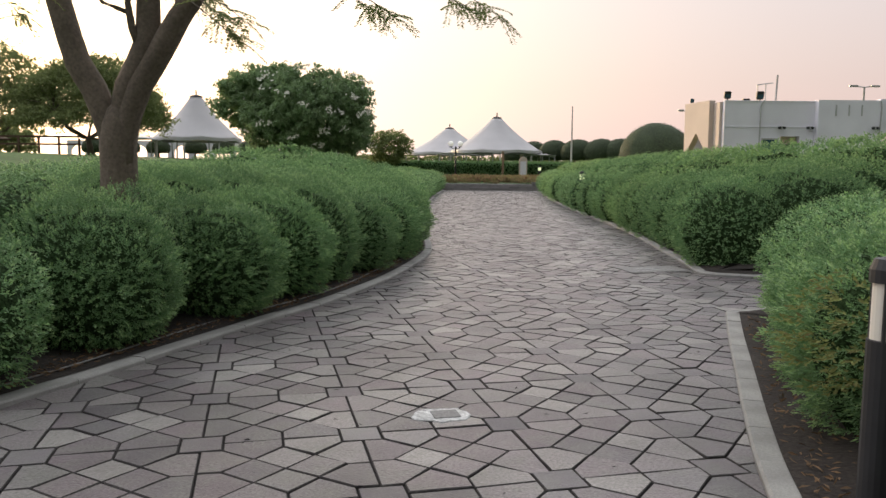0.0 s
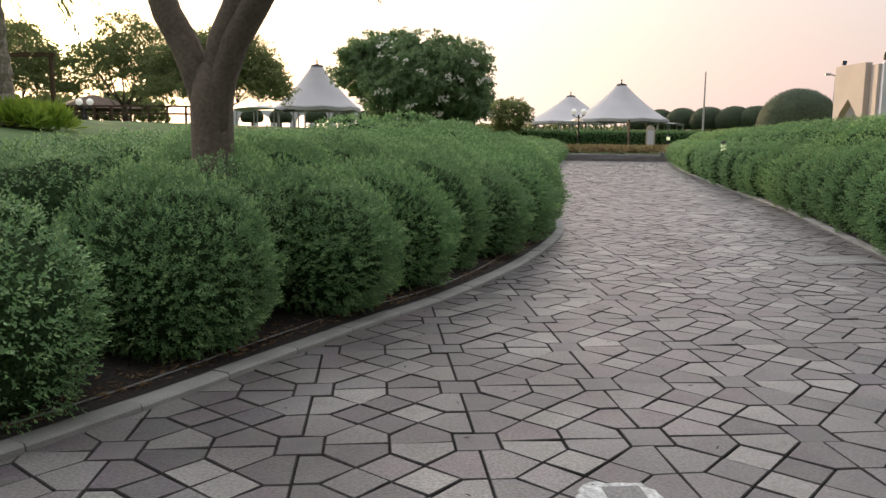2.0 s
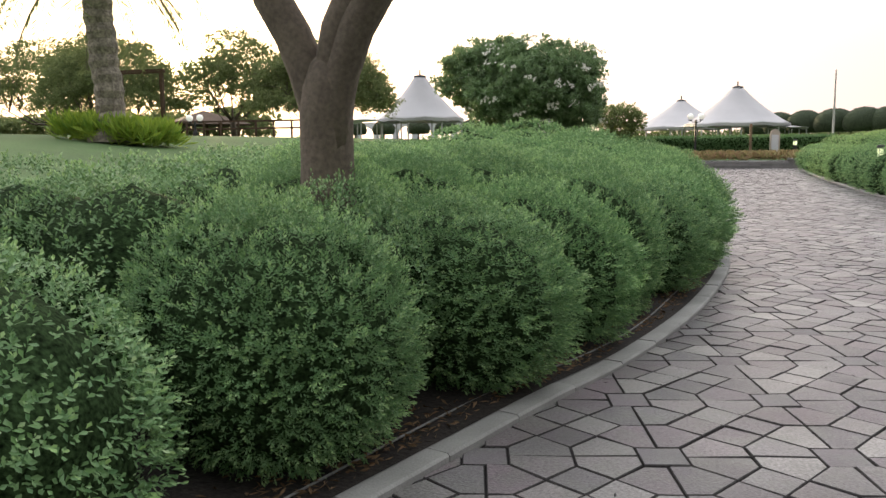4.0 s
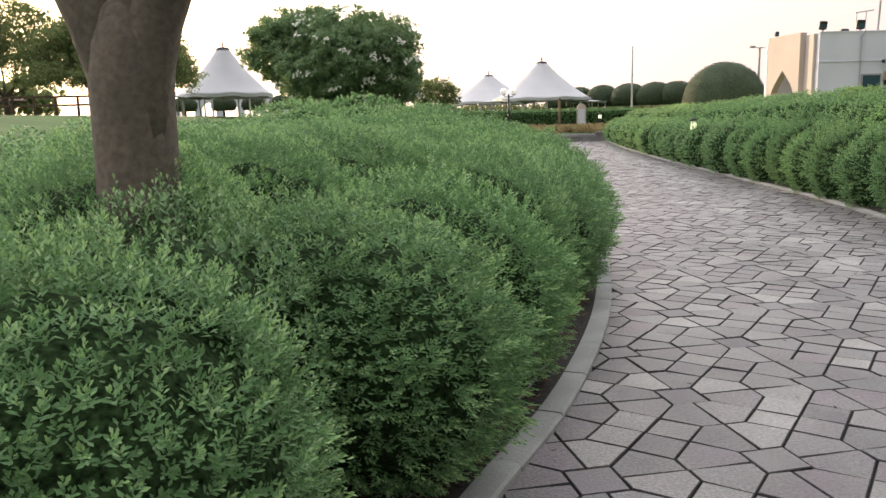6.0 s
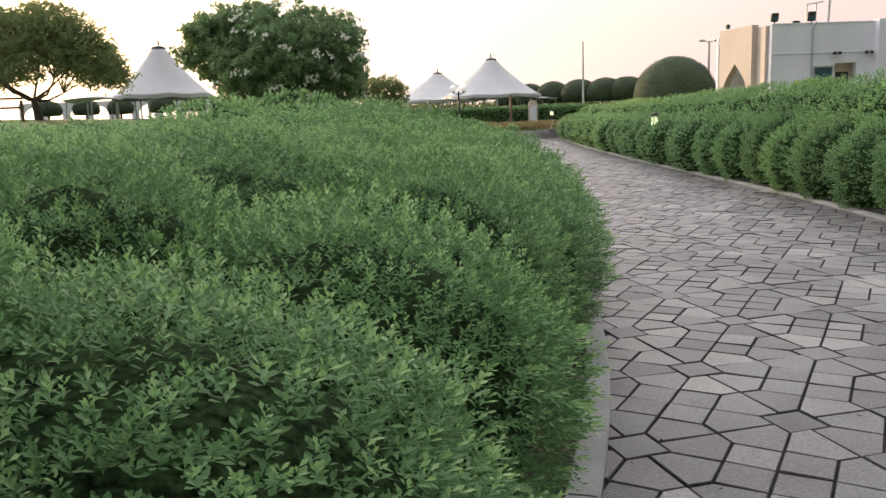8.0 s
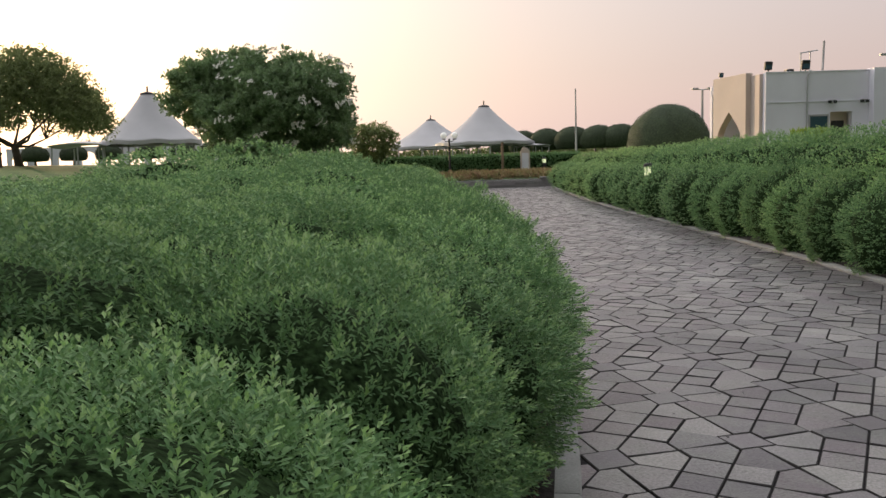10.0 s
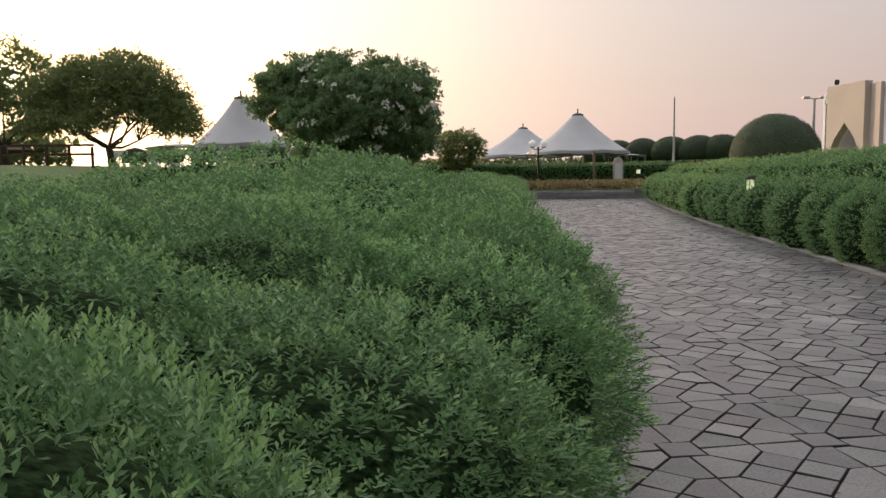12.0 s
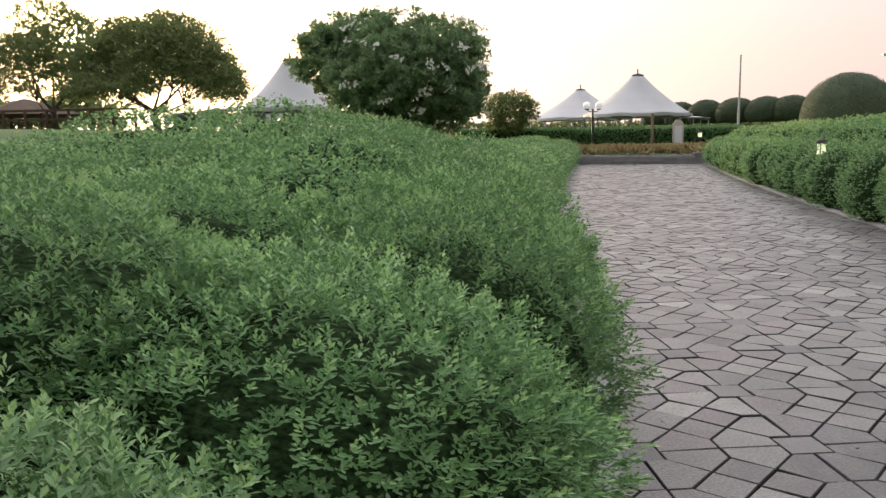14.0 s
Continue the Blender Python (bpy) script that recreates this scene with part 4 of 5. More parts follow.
# ---- tents ----
def make_tent(x, y, ground, peak, eave, radius, label, group="park tents"):
    root = thing("peaked_tent", label, "tent", pose(x, y, ground), group=group)
    sides, rows = 48, 14
    top, low = peak - ground - 0.15, eave - ground

    def ring(f, drop):
        r = 0.42 + (radius - 0.42) * f
        z = low + (top - low) * (1 - f) ** 1.19 * (1 - 0.05 * math.sin(math.pi * f))
        out = []
        for k in range(sides):
            a = 2 * math.pi * k / sides
            rib = abs(math.cos(4 * a))
            rr = r * (1 - 0.035 * (1 - rib) * f)
            out.append((rr * math.cos(a), rr * math.sin(a), z - drop + 0.10 * (1 - rib) * f * f))
        return out

    verts = []
    for j in range(rows + 1):
        verts += ring(j / rows, 0)
    for j in range(rows, -1, -1):
        verts += ring(j / rows, 0.03)
    m = 2 * (rows + 1)
    faces = [(j * sides + k, ((j + 1) % m) * sides + k, ((j + 1) % m) * sides + (k + 1) % sides, j * sides + (k + 1) % sides) for j in range(m) for k in range(sides)]
    canopy = mesh_obj("canopy", verts, faces, PVC, root, smooth=True)
    verts, faces = [], []
    for k in range(sides):
        a = 2 * math.pi * k / sides
        z = low + 0.10 * (1 - abs(math.cos(4 * a)))
        for rr, zz in ((radius + 0.01, z), (radius + 0.01, z - 0.22 - 0.05 * abs(math.sin(12 * a))), (radius - 0.012, z - 0.22 - 0.05 * abs(math.sin(12 * a))), (radius - 0.012, z)):
            r2 = rr * (1 - 0.035 * (1 - abs(math.cos(4 * a))))
            verts.append((r2 * math.cos(a), r2 * math.sin(a), zz))
    for k in range(sides):
        n = (k + 1) % sides
        faces += [(4 * k + q, 4 * n + q, 4 * n + (q + 1) % 4, 4 * k + (q + 1) % 4) for q in range(4)]
    mesh_obj("valance", verts, faces, PVC, canopy)
    part("cap", bm_lathe([(0.0, top + 0.14), (0.2, top + 0.13), (0.5, top + 0.02), (0.5, top - 0.05), (0.0, top - 0.05)], 20), DARK, root)
    part("spike", bm_lathe([(0.0, top), (0.06, top), (0.06, top + 0.5), (0.0, top + 0.5)], 8), DARK, root)
    for k in range(8):
        a = 2 * math.pi * (k + 0.5) / 8 + math.pi / 8
        px, py = (radius - 0.12) * math.cos(a), (radius - 0.12) * math.sin(a)
        part("post", bm_tube([(px, py, -0.1), (px, py, low)], [0.06, 0.06], 8), STEEL, root)
        part("stay", bm_tube([(px * 0.97, py * 0.97, low - 0.1), (px * 0.75, py * 0.75, low + 0.5)], [0.03, 0.03], 6), STEEL, root)
    return root


def make_awning(x, y, ground, z_hi, z_lo, w, d, label):
    """A low flat wing of membrane on thin posts."""
    root = thing("low_awning", label, "awning", pose(x, y, ground))
    n, verts = 14, []
    for s in (0, 0.03):
        for j in range(n + 1):
            for i in range(n + 1):
                u, v = i / n * 2 - 1, j / n * 2 - 1
                z = z_lo + (z_hi - z_lo) * (1 - u * u) ** 0.8 * (1 - 0.4 * v * v) + 0.12 * u * u * v * v
                verts.append((u * w / 2, v * d / 2, z - ground - s))
    m = n + 1
    faces = [(j * m + i, j * m + i + 1, (j + 1) * m + i + 1, (j + 1) * m + i) for j in range(n) for i in range(n)]
    faces += [tuple(q + m * m for q in reversed(f)) for f in faces]
    for i in range(n):
        for a, b in ((i, i + 1), (n * m + i + 1, n * m + i), ((i + 1) * m, i * m), (i * m + n, (i + 1) * m + n)):
            faces.append((b, a, a + m * m, b + m * m))
    mesh_obj("canopy", verts, faces, PVC, root, smooth=False)
    for px in (-0.46, 0, 0.46):
        for py in (-0.45, 0.45):
            part("post", bm_tube([(px * w, py * d, -0.1), (px * w * 0.97, py * d * 0.97, z_lo - ground + 0.02)], [0.05, 0.05], 7), STEEL, root)


make_tent(6.15, 80.5, 0.75, 6.35, 2.95, 4.5, "white peaked membrane tent with dark cap on steel posts")
make_tent(1.75, 92, 0.8, 5.85, 2.9, 5.0, "distant white peaked membrane tent on steel posts")
make_tent(-18.2, 63.5, 1.9, 6.7, 3.35, 3.35, "large white peaked membrane tent among trees")
make_awning(2.6, 82, 0.75, 3.0, 2.55, 4.6, 5, "low white awning wing beside the peaked tent")
make_awning(10.4, 80, 0.75, 2.75, 2.45, 2.6, 4, "low awning wing at the tent's edge")
make_awning(-22.0, 62.5, 1.9, 3.5, 3.05, 3.6, 4, "low white awning wing beside the large tent")


# ---- building ----
def arch_outline(w, spring, h, n=10):
    """A pointed arch: half outline points, from one foot to the other."""
    pts = [(-w / 2, 0), (-w / 2, spring)]
    for k in range(1, n):
        f = k / n
        pts.append((-w / 2 * (1 - f ** 1.6), spring + (h - spring) * (1 - (1 - f) ** 1.5)))
    pts.append((0, h))
    return pts + [(-a, b) for a, b in reversed(pts[:-1])]


def make_building():
    root = thing("white_building", "white flat-roofed park building with warm-lit side and roof floodlights", "building", pose(15.76, 45.4, 0.3))
    H = 4.75

    def wall(name, size, at, mat=WHITE_WALL, label=""):
        return part(name, bm_box(size, at), mat, root, label)

    # front wall in pieces round a door and a window, then the deeper blocks
    wall("wall", (3.1, 0.3, H), (1.55, 0.15, H / 2))
    wall("wall", (0.14, 0.3, H), (4.23, 0.15, H / 2))
    wall("wall", (1.06, 0.3, H - 2.9), (3.63, 0.15, (H + 2.9) / 2))
    wall("wall", (0.65, 0.3, H), (4.62, 0.15, H / 2))
    wall("recess_wall", (1.2, 0.1, 3.2), (3.63, 0.6, 1.6), CREAM_WALL, "cream recess of the doorway")
    wall("wall", (3.5, 0.6, H + 0.1), (6.7, -0.1, (H + 0.1) / 2), WHITE_WALL)
    wall("bridge_wall", (1.45, 0.4, 1.95), (9.175, 0.1, H + 0.2 - 0.975), WHITE_WALL)
    wall("side_wall", (0.3, 1.0, H), (0.0, 0.82, H / 2), CREAM_WALL, "cream rendered corner pier")
    wall("back_wall", (8.4, 0.3, H), (4.2, 6.6, H / 2))
    wall("side_wall", (0.3, 6.4, H), (8.3, 3.4, H / 2))
    part("roof", bm_box((8.2, 6.3, 0.2), (4.1, 3.4, H - 0.35)), WHITE_WALL, root)
    # arched portal in the side that faces the low sun
    turn = Matrix.Rotation(radians(98), 4, "Z")
    L, T = 3.0, 0.35
    outline = [(-1.05, 0), (-1.05, 2.05), (-0.8, 2.42), (0, 3.15), (0.8, 2.42), (1.05, 2.05), (1.05, 0)]
    bm = bmesh.new()
    front = [(-L / 2, 0), *outline, (L / 2, 0), (L / 2, H + 0.15), (-L / 2, H + 0.15)]
    a = [bm.verts.new((u, 0, v)) for u, v in front]
    b = [bm.verts.new((u, T, v)) for u, v in front]
    bm.faces.new(a)
    bm.faces.new(list(reversed(b)))
    for k in range(len(front)):
        n = (k + 1) % len(front)
        bm.faces.new((a[n], a[k], b[k], b[n]))
    bmesh.ops.recalc_face_normals(bm, faces=bm.faces)
    bmesh.ops.transform(bm, matrix=Matrix.Translation((-0.28, 2.75, 0)) @ turn, verts=bm.verts)
    part("portal_wall", bm, CREAM_WALL, root, "sunlit cream wall with pointed arch")
    # no notches are cut: darker strips stand in for the shade inside them
    for k in range(3):
        part("wall_slot", bm_box((0.07, 0.05, 0.75), bevel=0.01, turn=turn, at=(-0.42 + 0.02 * k, 2.0 + 0.42 * k, H - 0.35)), STONE, root)
        part("wall_slot", bm_box((0.07, 0.05, 0.6), (5.9 + 0.7 * k, -0.42, H - 0.45), 0.01), STEEL, root)
    part("string_course", bm_box((5.0, 0.04, 0.05), (2.5, -0.012, H - 1.35), 0.005), WHITE_WALL, root)
    part("parapet_coping", bm_box((5.0, 0.36, 0.06), (2.5, 0.15, H + 0.03), 0.01), WHITE_WALL, root)
    win = part("window_frame", join(bm_box((0.95, 0.06, 0.08), (2.55, -0.02, 2.75), 0.01), bm_box((0.06, 0.06, 1.0), (2.1, -0.02, 2.25), 0.01), bm_box((0.06, 0.06, 1.0), (3.0, -0.02, 2.25), 0.01)), STEEL, root)
    part("pane", bm_box((0.84, 0.03, 1.0), (2.55, -0.01, 2.22)), GLASS, win)
    part("door", bm_box((0.62, 0.05, 2.0), (3.75, 0.52, 1.5), 0.01), DARK, root, "dark door in a cream recess")
    part("drain_pipe", bm_tube([(1.95, -0.06, 0.2), (1.95, -0.06, H - 0.25), (2.0, -0.06, H - 0.1), (2.15, 0.0, H + 0.08)], [0.035] * 4, 8), STEEL, root)
    part("drain_pipe", bm_tube([(8.3, -0.45, H - 1.9), (8.35, -0.45, H - 0.3), (8.3, -0.45, H + 0.05)], [0.035] * 3, 8), STEEL, root)
    for px, py in ((3.1, -0.12), (4.65, -0.12), (8.0, -0.52)):
        cam_box = part("wall_spotlight", join(bm_box((0.12, 0.12, 0.1), (px, py, 3.3), 0.02), bm_box((0.34, 0.05, 0.05), (px, py - 0.05, 3.42), 0.01)), STEEL, root)
        for s in (-1, 1):
            part("lamp_head", bm_lathe([(0.0, 0.0), (0.07, 0.0), (0.09, 0.12), (0.0, 0.12)], 10, (px + 0.13 * s, py - 0.08, 3.28)), DARK, cam_box)
    # frame and mast on the roof
    part("roof_frame", join(bm_tube([(2.15, 1.0, H), (2.15, 1.0, H + 1.0)], [0.03] * 2, 6), bm_tube([(2.6, 1.0, H), (2.6, 1.0, H + 1.05)], [0.03] * 2, 6),
                            bm_tube([(2.1, 1.0, H + 1.0), (2.98, 1.0, H + 1.12)], [0.03] * 2, 6)), STEEL, root)
    part("roof_mast", bm_tube([(3.0, 0.6, H - 0.2), (3.06, 0.6, H + 1.5)], [0.06, 0.055], 8), STEEL, root)
    for px, py, s in ((0.2, 0.2, 1.0), (1.98, 0.2, 1.1), (-0.5, 4.0, 0.6)):
        f = part("floodlight", bm_box((0.36 * s, 0.16, 0.4 * s), (px, py, H + 0.36), 0.03, Matrix.Rotation(0.25, 4, "X")), DARK, root, "black roof floodlight")
        part("bracket", bm_box((0.06, 0.06, 0.2), (px, py, H + 0.08)), DARK, f)
        part("glass", bm_box((0.28 * s, 0.02, 0.3 * s), (px, py - 0.085, H + 0.36)), GLASS, f)
    part("roof_box", bm_box((0.35, 0.3, 0.16), (1.25, 0.3, H + 0.1), 0.02), DARK, root)


make_building()


# ---- lamps, poles, small fixtures ----
def make_globe_lamp(x, y, top, label="black two-globe park lamp post"):
    z0 = ground_z(x, y) - 0.03
    h = top - z0
    root = thing("globe_lamp_post", label, "lamp post", pose(x, y, z0), group="globe lamps")
    part("pole", bm_lathe([(0.0, 0), (0.12, 0), (0.12, 0.25), (0.06, 0.4), (0.05, h - 0.35), (0.07, h - 0.3), (0.0, h - 0.25)], 12), DARK, root)
    part("arm", bm_tube([(-0.3, 0, h - 0.28), (-0.22, 0, h - 0.4), (0, 0, h - 0.42), (0.22, 0, h - 0.4), (0.3, 0, h - 0.28)], [0.025] * 5, 8), DARK, root)
    for s in (-1, 1):
        bm = bmesh.new()
        bmesh.ops.create_uvsphere(bm, u_segments=18, v_segments=12, radius=0.175)
        bmesh.ops.translate(bm, vec=(0.3 * s, 0, h - 0.08), verts=bm.verts)
        g = part("globe", bm, GLOBE, root, "white glass globe", smooth=True)
        part("collar", bm_lathe([(0.0, 0), (0.1, 0), (0.12, 0.05), (0.0, 0.05)], 12, (0.3 * s, 0, h - 0.32)), DARK, g)


make_globe_lamp(1.36, 53.0, 2.95)
make_globe_lamp(-24.2, 42, 3.0)
make_globe_lamp(19.3, 85, 2.55)


def make_bollard(x, y, top, z0, label, lit=True, r=0.08):
    root = thing("bollard_light", label, "bollard light", pose(x, y, z0), group="bollard lights")
    h = top - z0
    part("post", bm_lathe([(0.0, -0.05), (r, -0.05), (r, h - 0.32), (0.0, h - 0.32)], 18), DARK, root)
    part("lens", bm_lathe([(0.0, h - 0.318), (r * 0.82, h - 0.318), (r * 0.82, h - 0.1), (0.0, h - 0.1)], 18), GLOW if lit else FROST, root, "glowing lens" if lit else "frosted pale lens")
    for k in range(3):
        a = 2 * math.pi * k / 3
        part("strut", bm_tube([(r * 0.9 * math.cos(a), r * 0.9 * math.sin(a), h - 0.33), (r * 0.9 * math.cos(a), r * 0.9 * math.sin(a), h - 0.08)], [0.008] * 2, 6), DARK, root)
    part("cap", bm_lathe([(0.0, h - 0.1), (r * 1.05, h - 0.1), (r * 1.05, h - 0.05), (r * 0.8, h - 0.01), (0.0, h)], 18), DARK, root)


make_bollard(4.9, 28.4, 1.27, 0.0, "black bollard light with glowing lens in the hedge", r=0.1)
make_bollard(1.655, 4.95, 1.05, 0.02, "dark green bollard light with pale lens behind the kerb", lit=False, r=0.06)
make_bollard(7.1, 55.5, 1.5, 0.4, "small twin path light by the far hedge", r=0.12)


def make_pole():
    z0 = ground_z(10.0, 60) - 0.03
    root = thing("flag_pole", "slender bare white flag pole", "pole", pose(10.0, 60, z0))
    part("shaft", bm_tube([(0, 0, 0), (0, 0, 2.5), (0, 0, 5.75 - z0)], [0.075, 0.065, 0.04], 10), PAINT, root)
    part("finial", bm_lathe([(0.0, 0), (0.06, 0.02), (0.0, 0.1)], 10, (0, 0, 5.75 - z0)), PAINT, root)


make_pole()


def make_street_lamp(x, y, top, arm):
    z0 = ground_z(x, y) - 0.03
    root = thing("street_lamp", "grey twin-arm street lamp behind the building", "street lamp", pose(x, y, z0), group="street lamps")
    h = top - z0
    part("pole", bm_tube([(0, 0, 0), (0, 0, h)], [0.11, 0.07], 8), STEEL, root)
    for s in (-1, 1):
        part("arm", bm_tube([(0, 0, h), (s * arm * 0.5, 0, h + 0.06)], [0.04, 0.035], 6), STEEL, root)
        part("lamp_head", bm_box((arm * 0.6, 0.28, 0.14), (s * arm * 0.72, 0, h + 0.08), 0.04), STEEL, root)


make_street_lamp(31.2, 60, 7.4, 1.1)
make_street_lamp(18.7, 61, 5.6, 0.7)


def make_marker():
    root = thing("stone_marker", "pale round-topped stone slab standing by the hedge", "marker stone", pose(6.05, 56, 0.35))
    bm = bmesh.new()
    prof = [(-0.28, 0), (0.28, 0), (0.28, 1.45)] + [(0.28 * math.cos(a), 1.45 + 0.32 * math.sin(a)) for a in [math.pi * k / 10 for k in range(1, 10)]] + [(-0.28, 1.45)]
    a = [bm.verts.new((u, 0, v)) for u, v in prof]
    b = [bm.verts.new((u, 0.14, v)) for u, v in prof]
    bm.faces.new(a)
    bm.faces.new(list(reversed(b)))
    for k in range(len(prof)):
        n = (k + 1) % len(prof)
        bm.faces.new((a[n], a[k], b[k], b[n]))
    bmesh.ops.recalc_face_normals(bm, faces=bm.faces)
    slab = part("slab", bm, CREAM_WALL, root)
    part("panel", bm_box((0.4, 0.02, 1.0), (0, -0.012, 0.95), 0.01), WHITE_WALL, slab)


make_marker()
for px in (4.6,):
    r = thing("timber_post", "plain brown timber post beside the planting", "post", pose(px, 55.3, 0.3))
    part("shaft", bm_box((0.14, 0.14, 2.15), (0, 0, 1.075), 0.01), PALE_WOOD, r)


def make_end_wall():
    """The low stone wall across the end of the path, in courses, with a higher step."""
    root = thing("end_wall", "low grey stone planter wall closing the path's end", "wall", kind="structure")
    rng = random.Random(3)
    part("wall_core", bm_box((12.0, 0.3, 0.34), (2.6, WALL_Y + 0.17, 0.17)), STONE, root)
    shared = {}
    for c in range(3):
        x = -3.4 + (0.3 if c % 2 else 0)
        while x < 8.4:
            w = rng.choice((0.4, 0.5, 0.6))
            if w not in shared:
                shared[w] = part("stone_block", bm_box((w - 0.012, 0.36, 0.108), (0, 0, 0), 0.008), STONE).data
                bpy.data.objects.remove([o for o in bpy.data.objects if o.data == shared[w]][0])
            ob = new("stone_block", shared[w])
            ob.parent = root
            ob.location = (x + w / 2, WALL_Y + 0.15 + rng.uniform(-0.006, 0.006), 0.06 + 0.12 * c)
            x += w
    for k in range(16):
        part("edge_slab", bm_box((0.59, 0.62, 0.05), (-3.4 + 0.6 * k, WALL_Y + 0.62, 0.372), 0.008), KERB, root)
    part("coping", bm_box((2.4, 0.5, 0.09), (7.05, WALL_Y + 0.2, 0.46), 0.01), STONE, root)
    part("step_block", bm_box((2.3, 0.42, 0.07), (7.05, WALL_Y + 0.2, 0.385), 0.01), STONE, root)


make_end_wall()


def make_far_hedge(x0, x1, y, z0, h, seed):
    root = thing("far_hedge", "long low clipped hedge behind the planter wall", "hedge", pose(0, y, z0))
    rng = np.random.default_rng(seed)
    bm = bm_box((x1 - x0, 1.3, h), ((x0 + x1) / 2, 0, h / 2), 0.15)
    # the core box carries the shade behind the leaves in its colour
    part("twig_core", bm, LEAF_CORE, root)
    n = int((x1 - x0) * 480)
    p = np.stack([rng.uniform(x0, x1, n), rng.uniform(-0.7, 0.7, n), rng.uniform(0, h, n)], 1)
    front = rng.random(n) < 0.6
    p[front, 1] = -0.68 + rng.normal(0, 0.04, front.sum())
    p[~front, 2] = h + rng.normal(0, 0.05, (~front).sum())
    ax = np.where(front[:, None], np.array([[0, -0.7, 0.7]]), np.array([[0, 0, 1.0]])) + rng.normal(0, 0.3, (n, 3))
    ax /= np.linalg.norm(ax, axis=1, keepdims=True)
    V, F = leaf_cloud(p, ax, 4, 0.10, 0.055, 0.9, 0.06, rng)
    mesh_obj("foliage", V.tolist(), F.tolist(), LEAF, root)


make_far_hedge(-6, 9.5, 57, 0.3, 1.35, 51)


def make_fence():
    root = thing("timber_fence", "low dark timber post and rail fence beyond the lawn", "fence", pose(0, 44, 0))
    for k in range(9):
        x = -27 + k * 1.05
        part("post", bm_box((0.1, 0.1, 0.95), (x, 0, ground_z(x, 44) + 0.4), 0.01), WOOD, root)
    for z in (0.45, 0.85):
        part("rail", bm_box((8.6, 0.06, 0.1), (-22.8, 0, ground_z(-22.8, 44) + z), 0.01), WOOD, root)


make_fence()


def make_gate_frame():
    root = thing("garden_arch", "plain brown timber garden arch on the lawn", "arch", pose(-18.1, 29, ground_z(-18.1, 29) - 0.05))
    for s in (-0.8, 0.8):
        part("upright", bm_box((0.12, 0.12, 2.3), (s, 0, 1.15), 0.01), WOOD, root)
    part("beam", bm_box((1.85, 0.14, 0.14), (0, 0, 2.33), 0.01), WOOD, root)


make_gate_frame()


def make_shelter():
    root = thing("park_shelter", "low brown-roofed open shelter under the trees", "shelter", pose(-31, 54, 1.9))
    part("roof", bm_lathe([(0.0, 2.0), (0.3, 1.95), (3.6, 1.05), (3.6, 0.95), (0.0, 1.0)], 4), WOOD, root)
    for k in range(6):
        part("post", bm_box((0.14, 0.14, 1.15), (-2.4 + k * 0.95, -1.9, 0.5), 0.01), WOOD, root)


make_shelter()


def make_arcade():
    root = thing("white_arcade", "low white wall with a row of pointed arches behind the tent", "wall", pose(-21.5, 76, 1.8))
    n, w, h = 12, 1.9, 1.75
    for k in range(n):
        bm = bmesh.new()
        outline = arch_outline(1.35, 0.7, 1.35)
        front = [(-w / 2, 0), *outline, (w / 2, 0), (w / 2, h), (-w / 2, h)]
        a = [bm.verts.new((u, 0, v)) for u, v in front]
        b = [bm.verts.new((u, 0.3, v)) for u, v in front]
        bm.faces.new(a)
        bm.faces.new(list(reversed(b)))
        for q in range(len(front)):
            m = (q + 1) % len(front)
            bm.faces.new((a[m], a[q], b[q], b[m]))
        bmesh.ops.recalc_face_normals(bm, faces=bm.faces)
        bmesh.ops.translate(bm, vec=((k - n / 2) * w, 0, 0), verts=bm.verts)
        part("arch", bm, WHITE_WALL, root)


make_arcade()


# ---- paving ----
PITCH, TURN = 0.783, radians(12.545)
ORIGIN = Vector((-0.169, 8.437))
AX = Vector((math.cos(TURN), math.sin(TURN))) * PITCH
AY = Vector((-AX.y, AX.x))


def paver_kinds():
    """The pieces of one repeat: a square, eight five-sided pieces round it and four small squares at the corners."""
    h, s, d = PITCH / 2, 0.103, 0.108
    mid = (h - (h - d) / 2, h - (h - d) / 2)
    kinds = [[(-s, -s), (s, -s), (s, s), (-s, s)]]
    penta = [(s, 0), (h, 0), (h, d), mid, (s, s)]
    for q in range(4):
        c, n = (1, 0, -1, 0)[q], (0, 1, 0, -1)[q]
        kinds.append([(x * c - y * n, x * n + y * c) for x, y in penta])
        kinds.append([(x * c - y * n, x * n + y * c) for x, y in [(x, -y) for x, y in reversed(penta)]])
    m = (h - d) / 2
    for q in range(4):
        c, n = (1, 0, -1, 0)[q], (0, 1, 0, -1)[q]
        quad = [(0, 0), (m, -m), (2 * m, 0), (m, m)]
        kinds.append([(h + x * c - y * n, h + x * n + y * c) for x, y in quad])
    return kinds


def inset(poly, gap):
    """Moves each edge of a convex outline inwards."""
    out, n = [], len(poly)
    for i in range(n):
        a, b, c = (Vector(poly[k % n]) for k in (i - 1, i, i + 1))
        d1, d2 = (b - a).normalized(), (c - b).normalized()
        n1, n2 = Vector((-d1.y, d1.x)), Vector((-d2.y, d2.x))
        k = n1 + n2
        out.append(b + k * (gap / max(0.35, 1 + n1.dot(n2))))
    return out


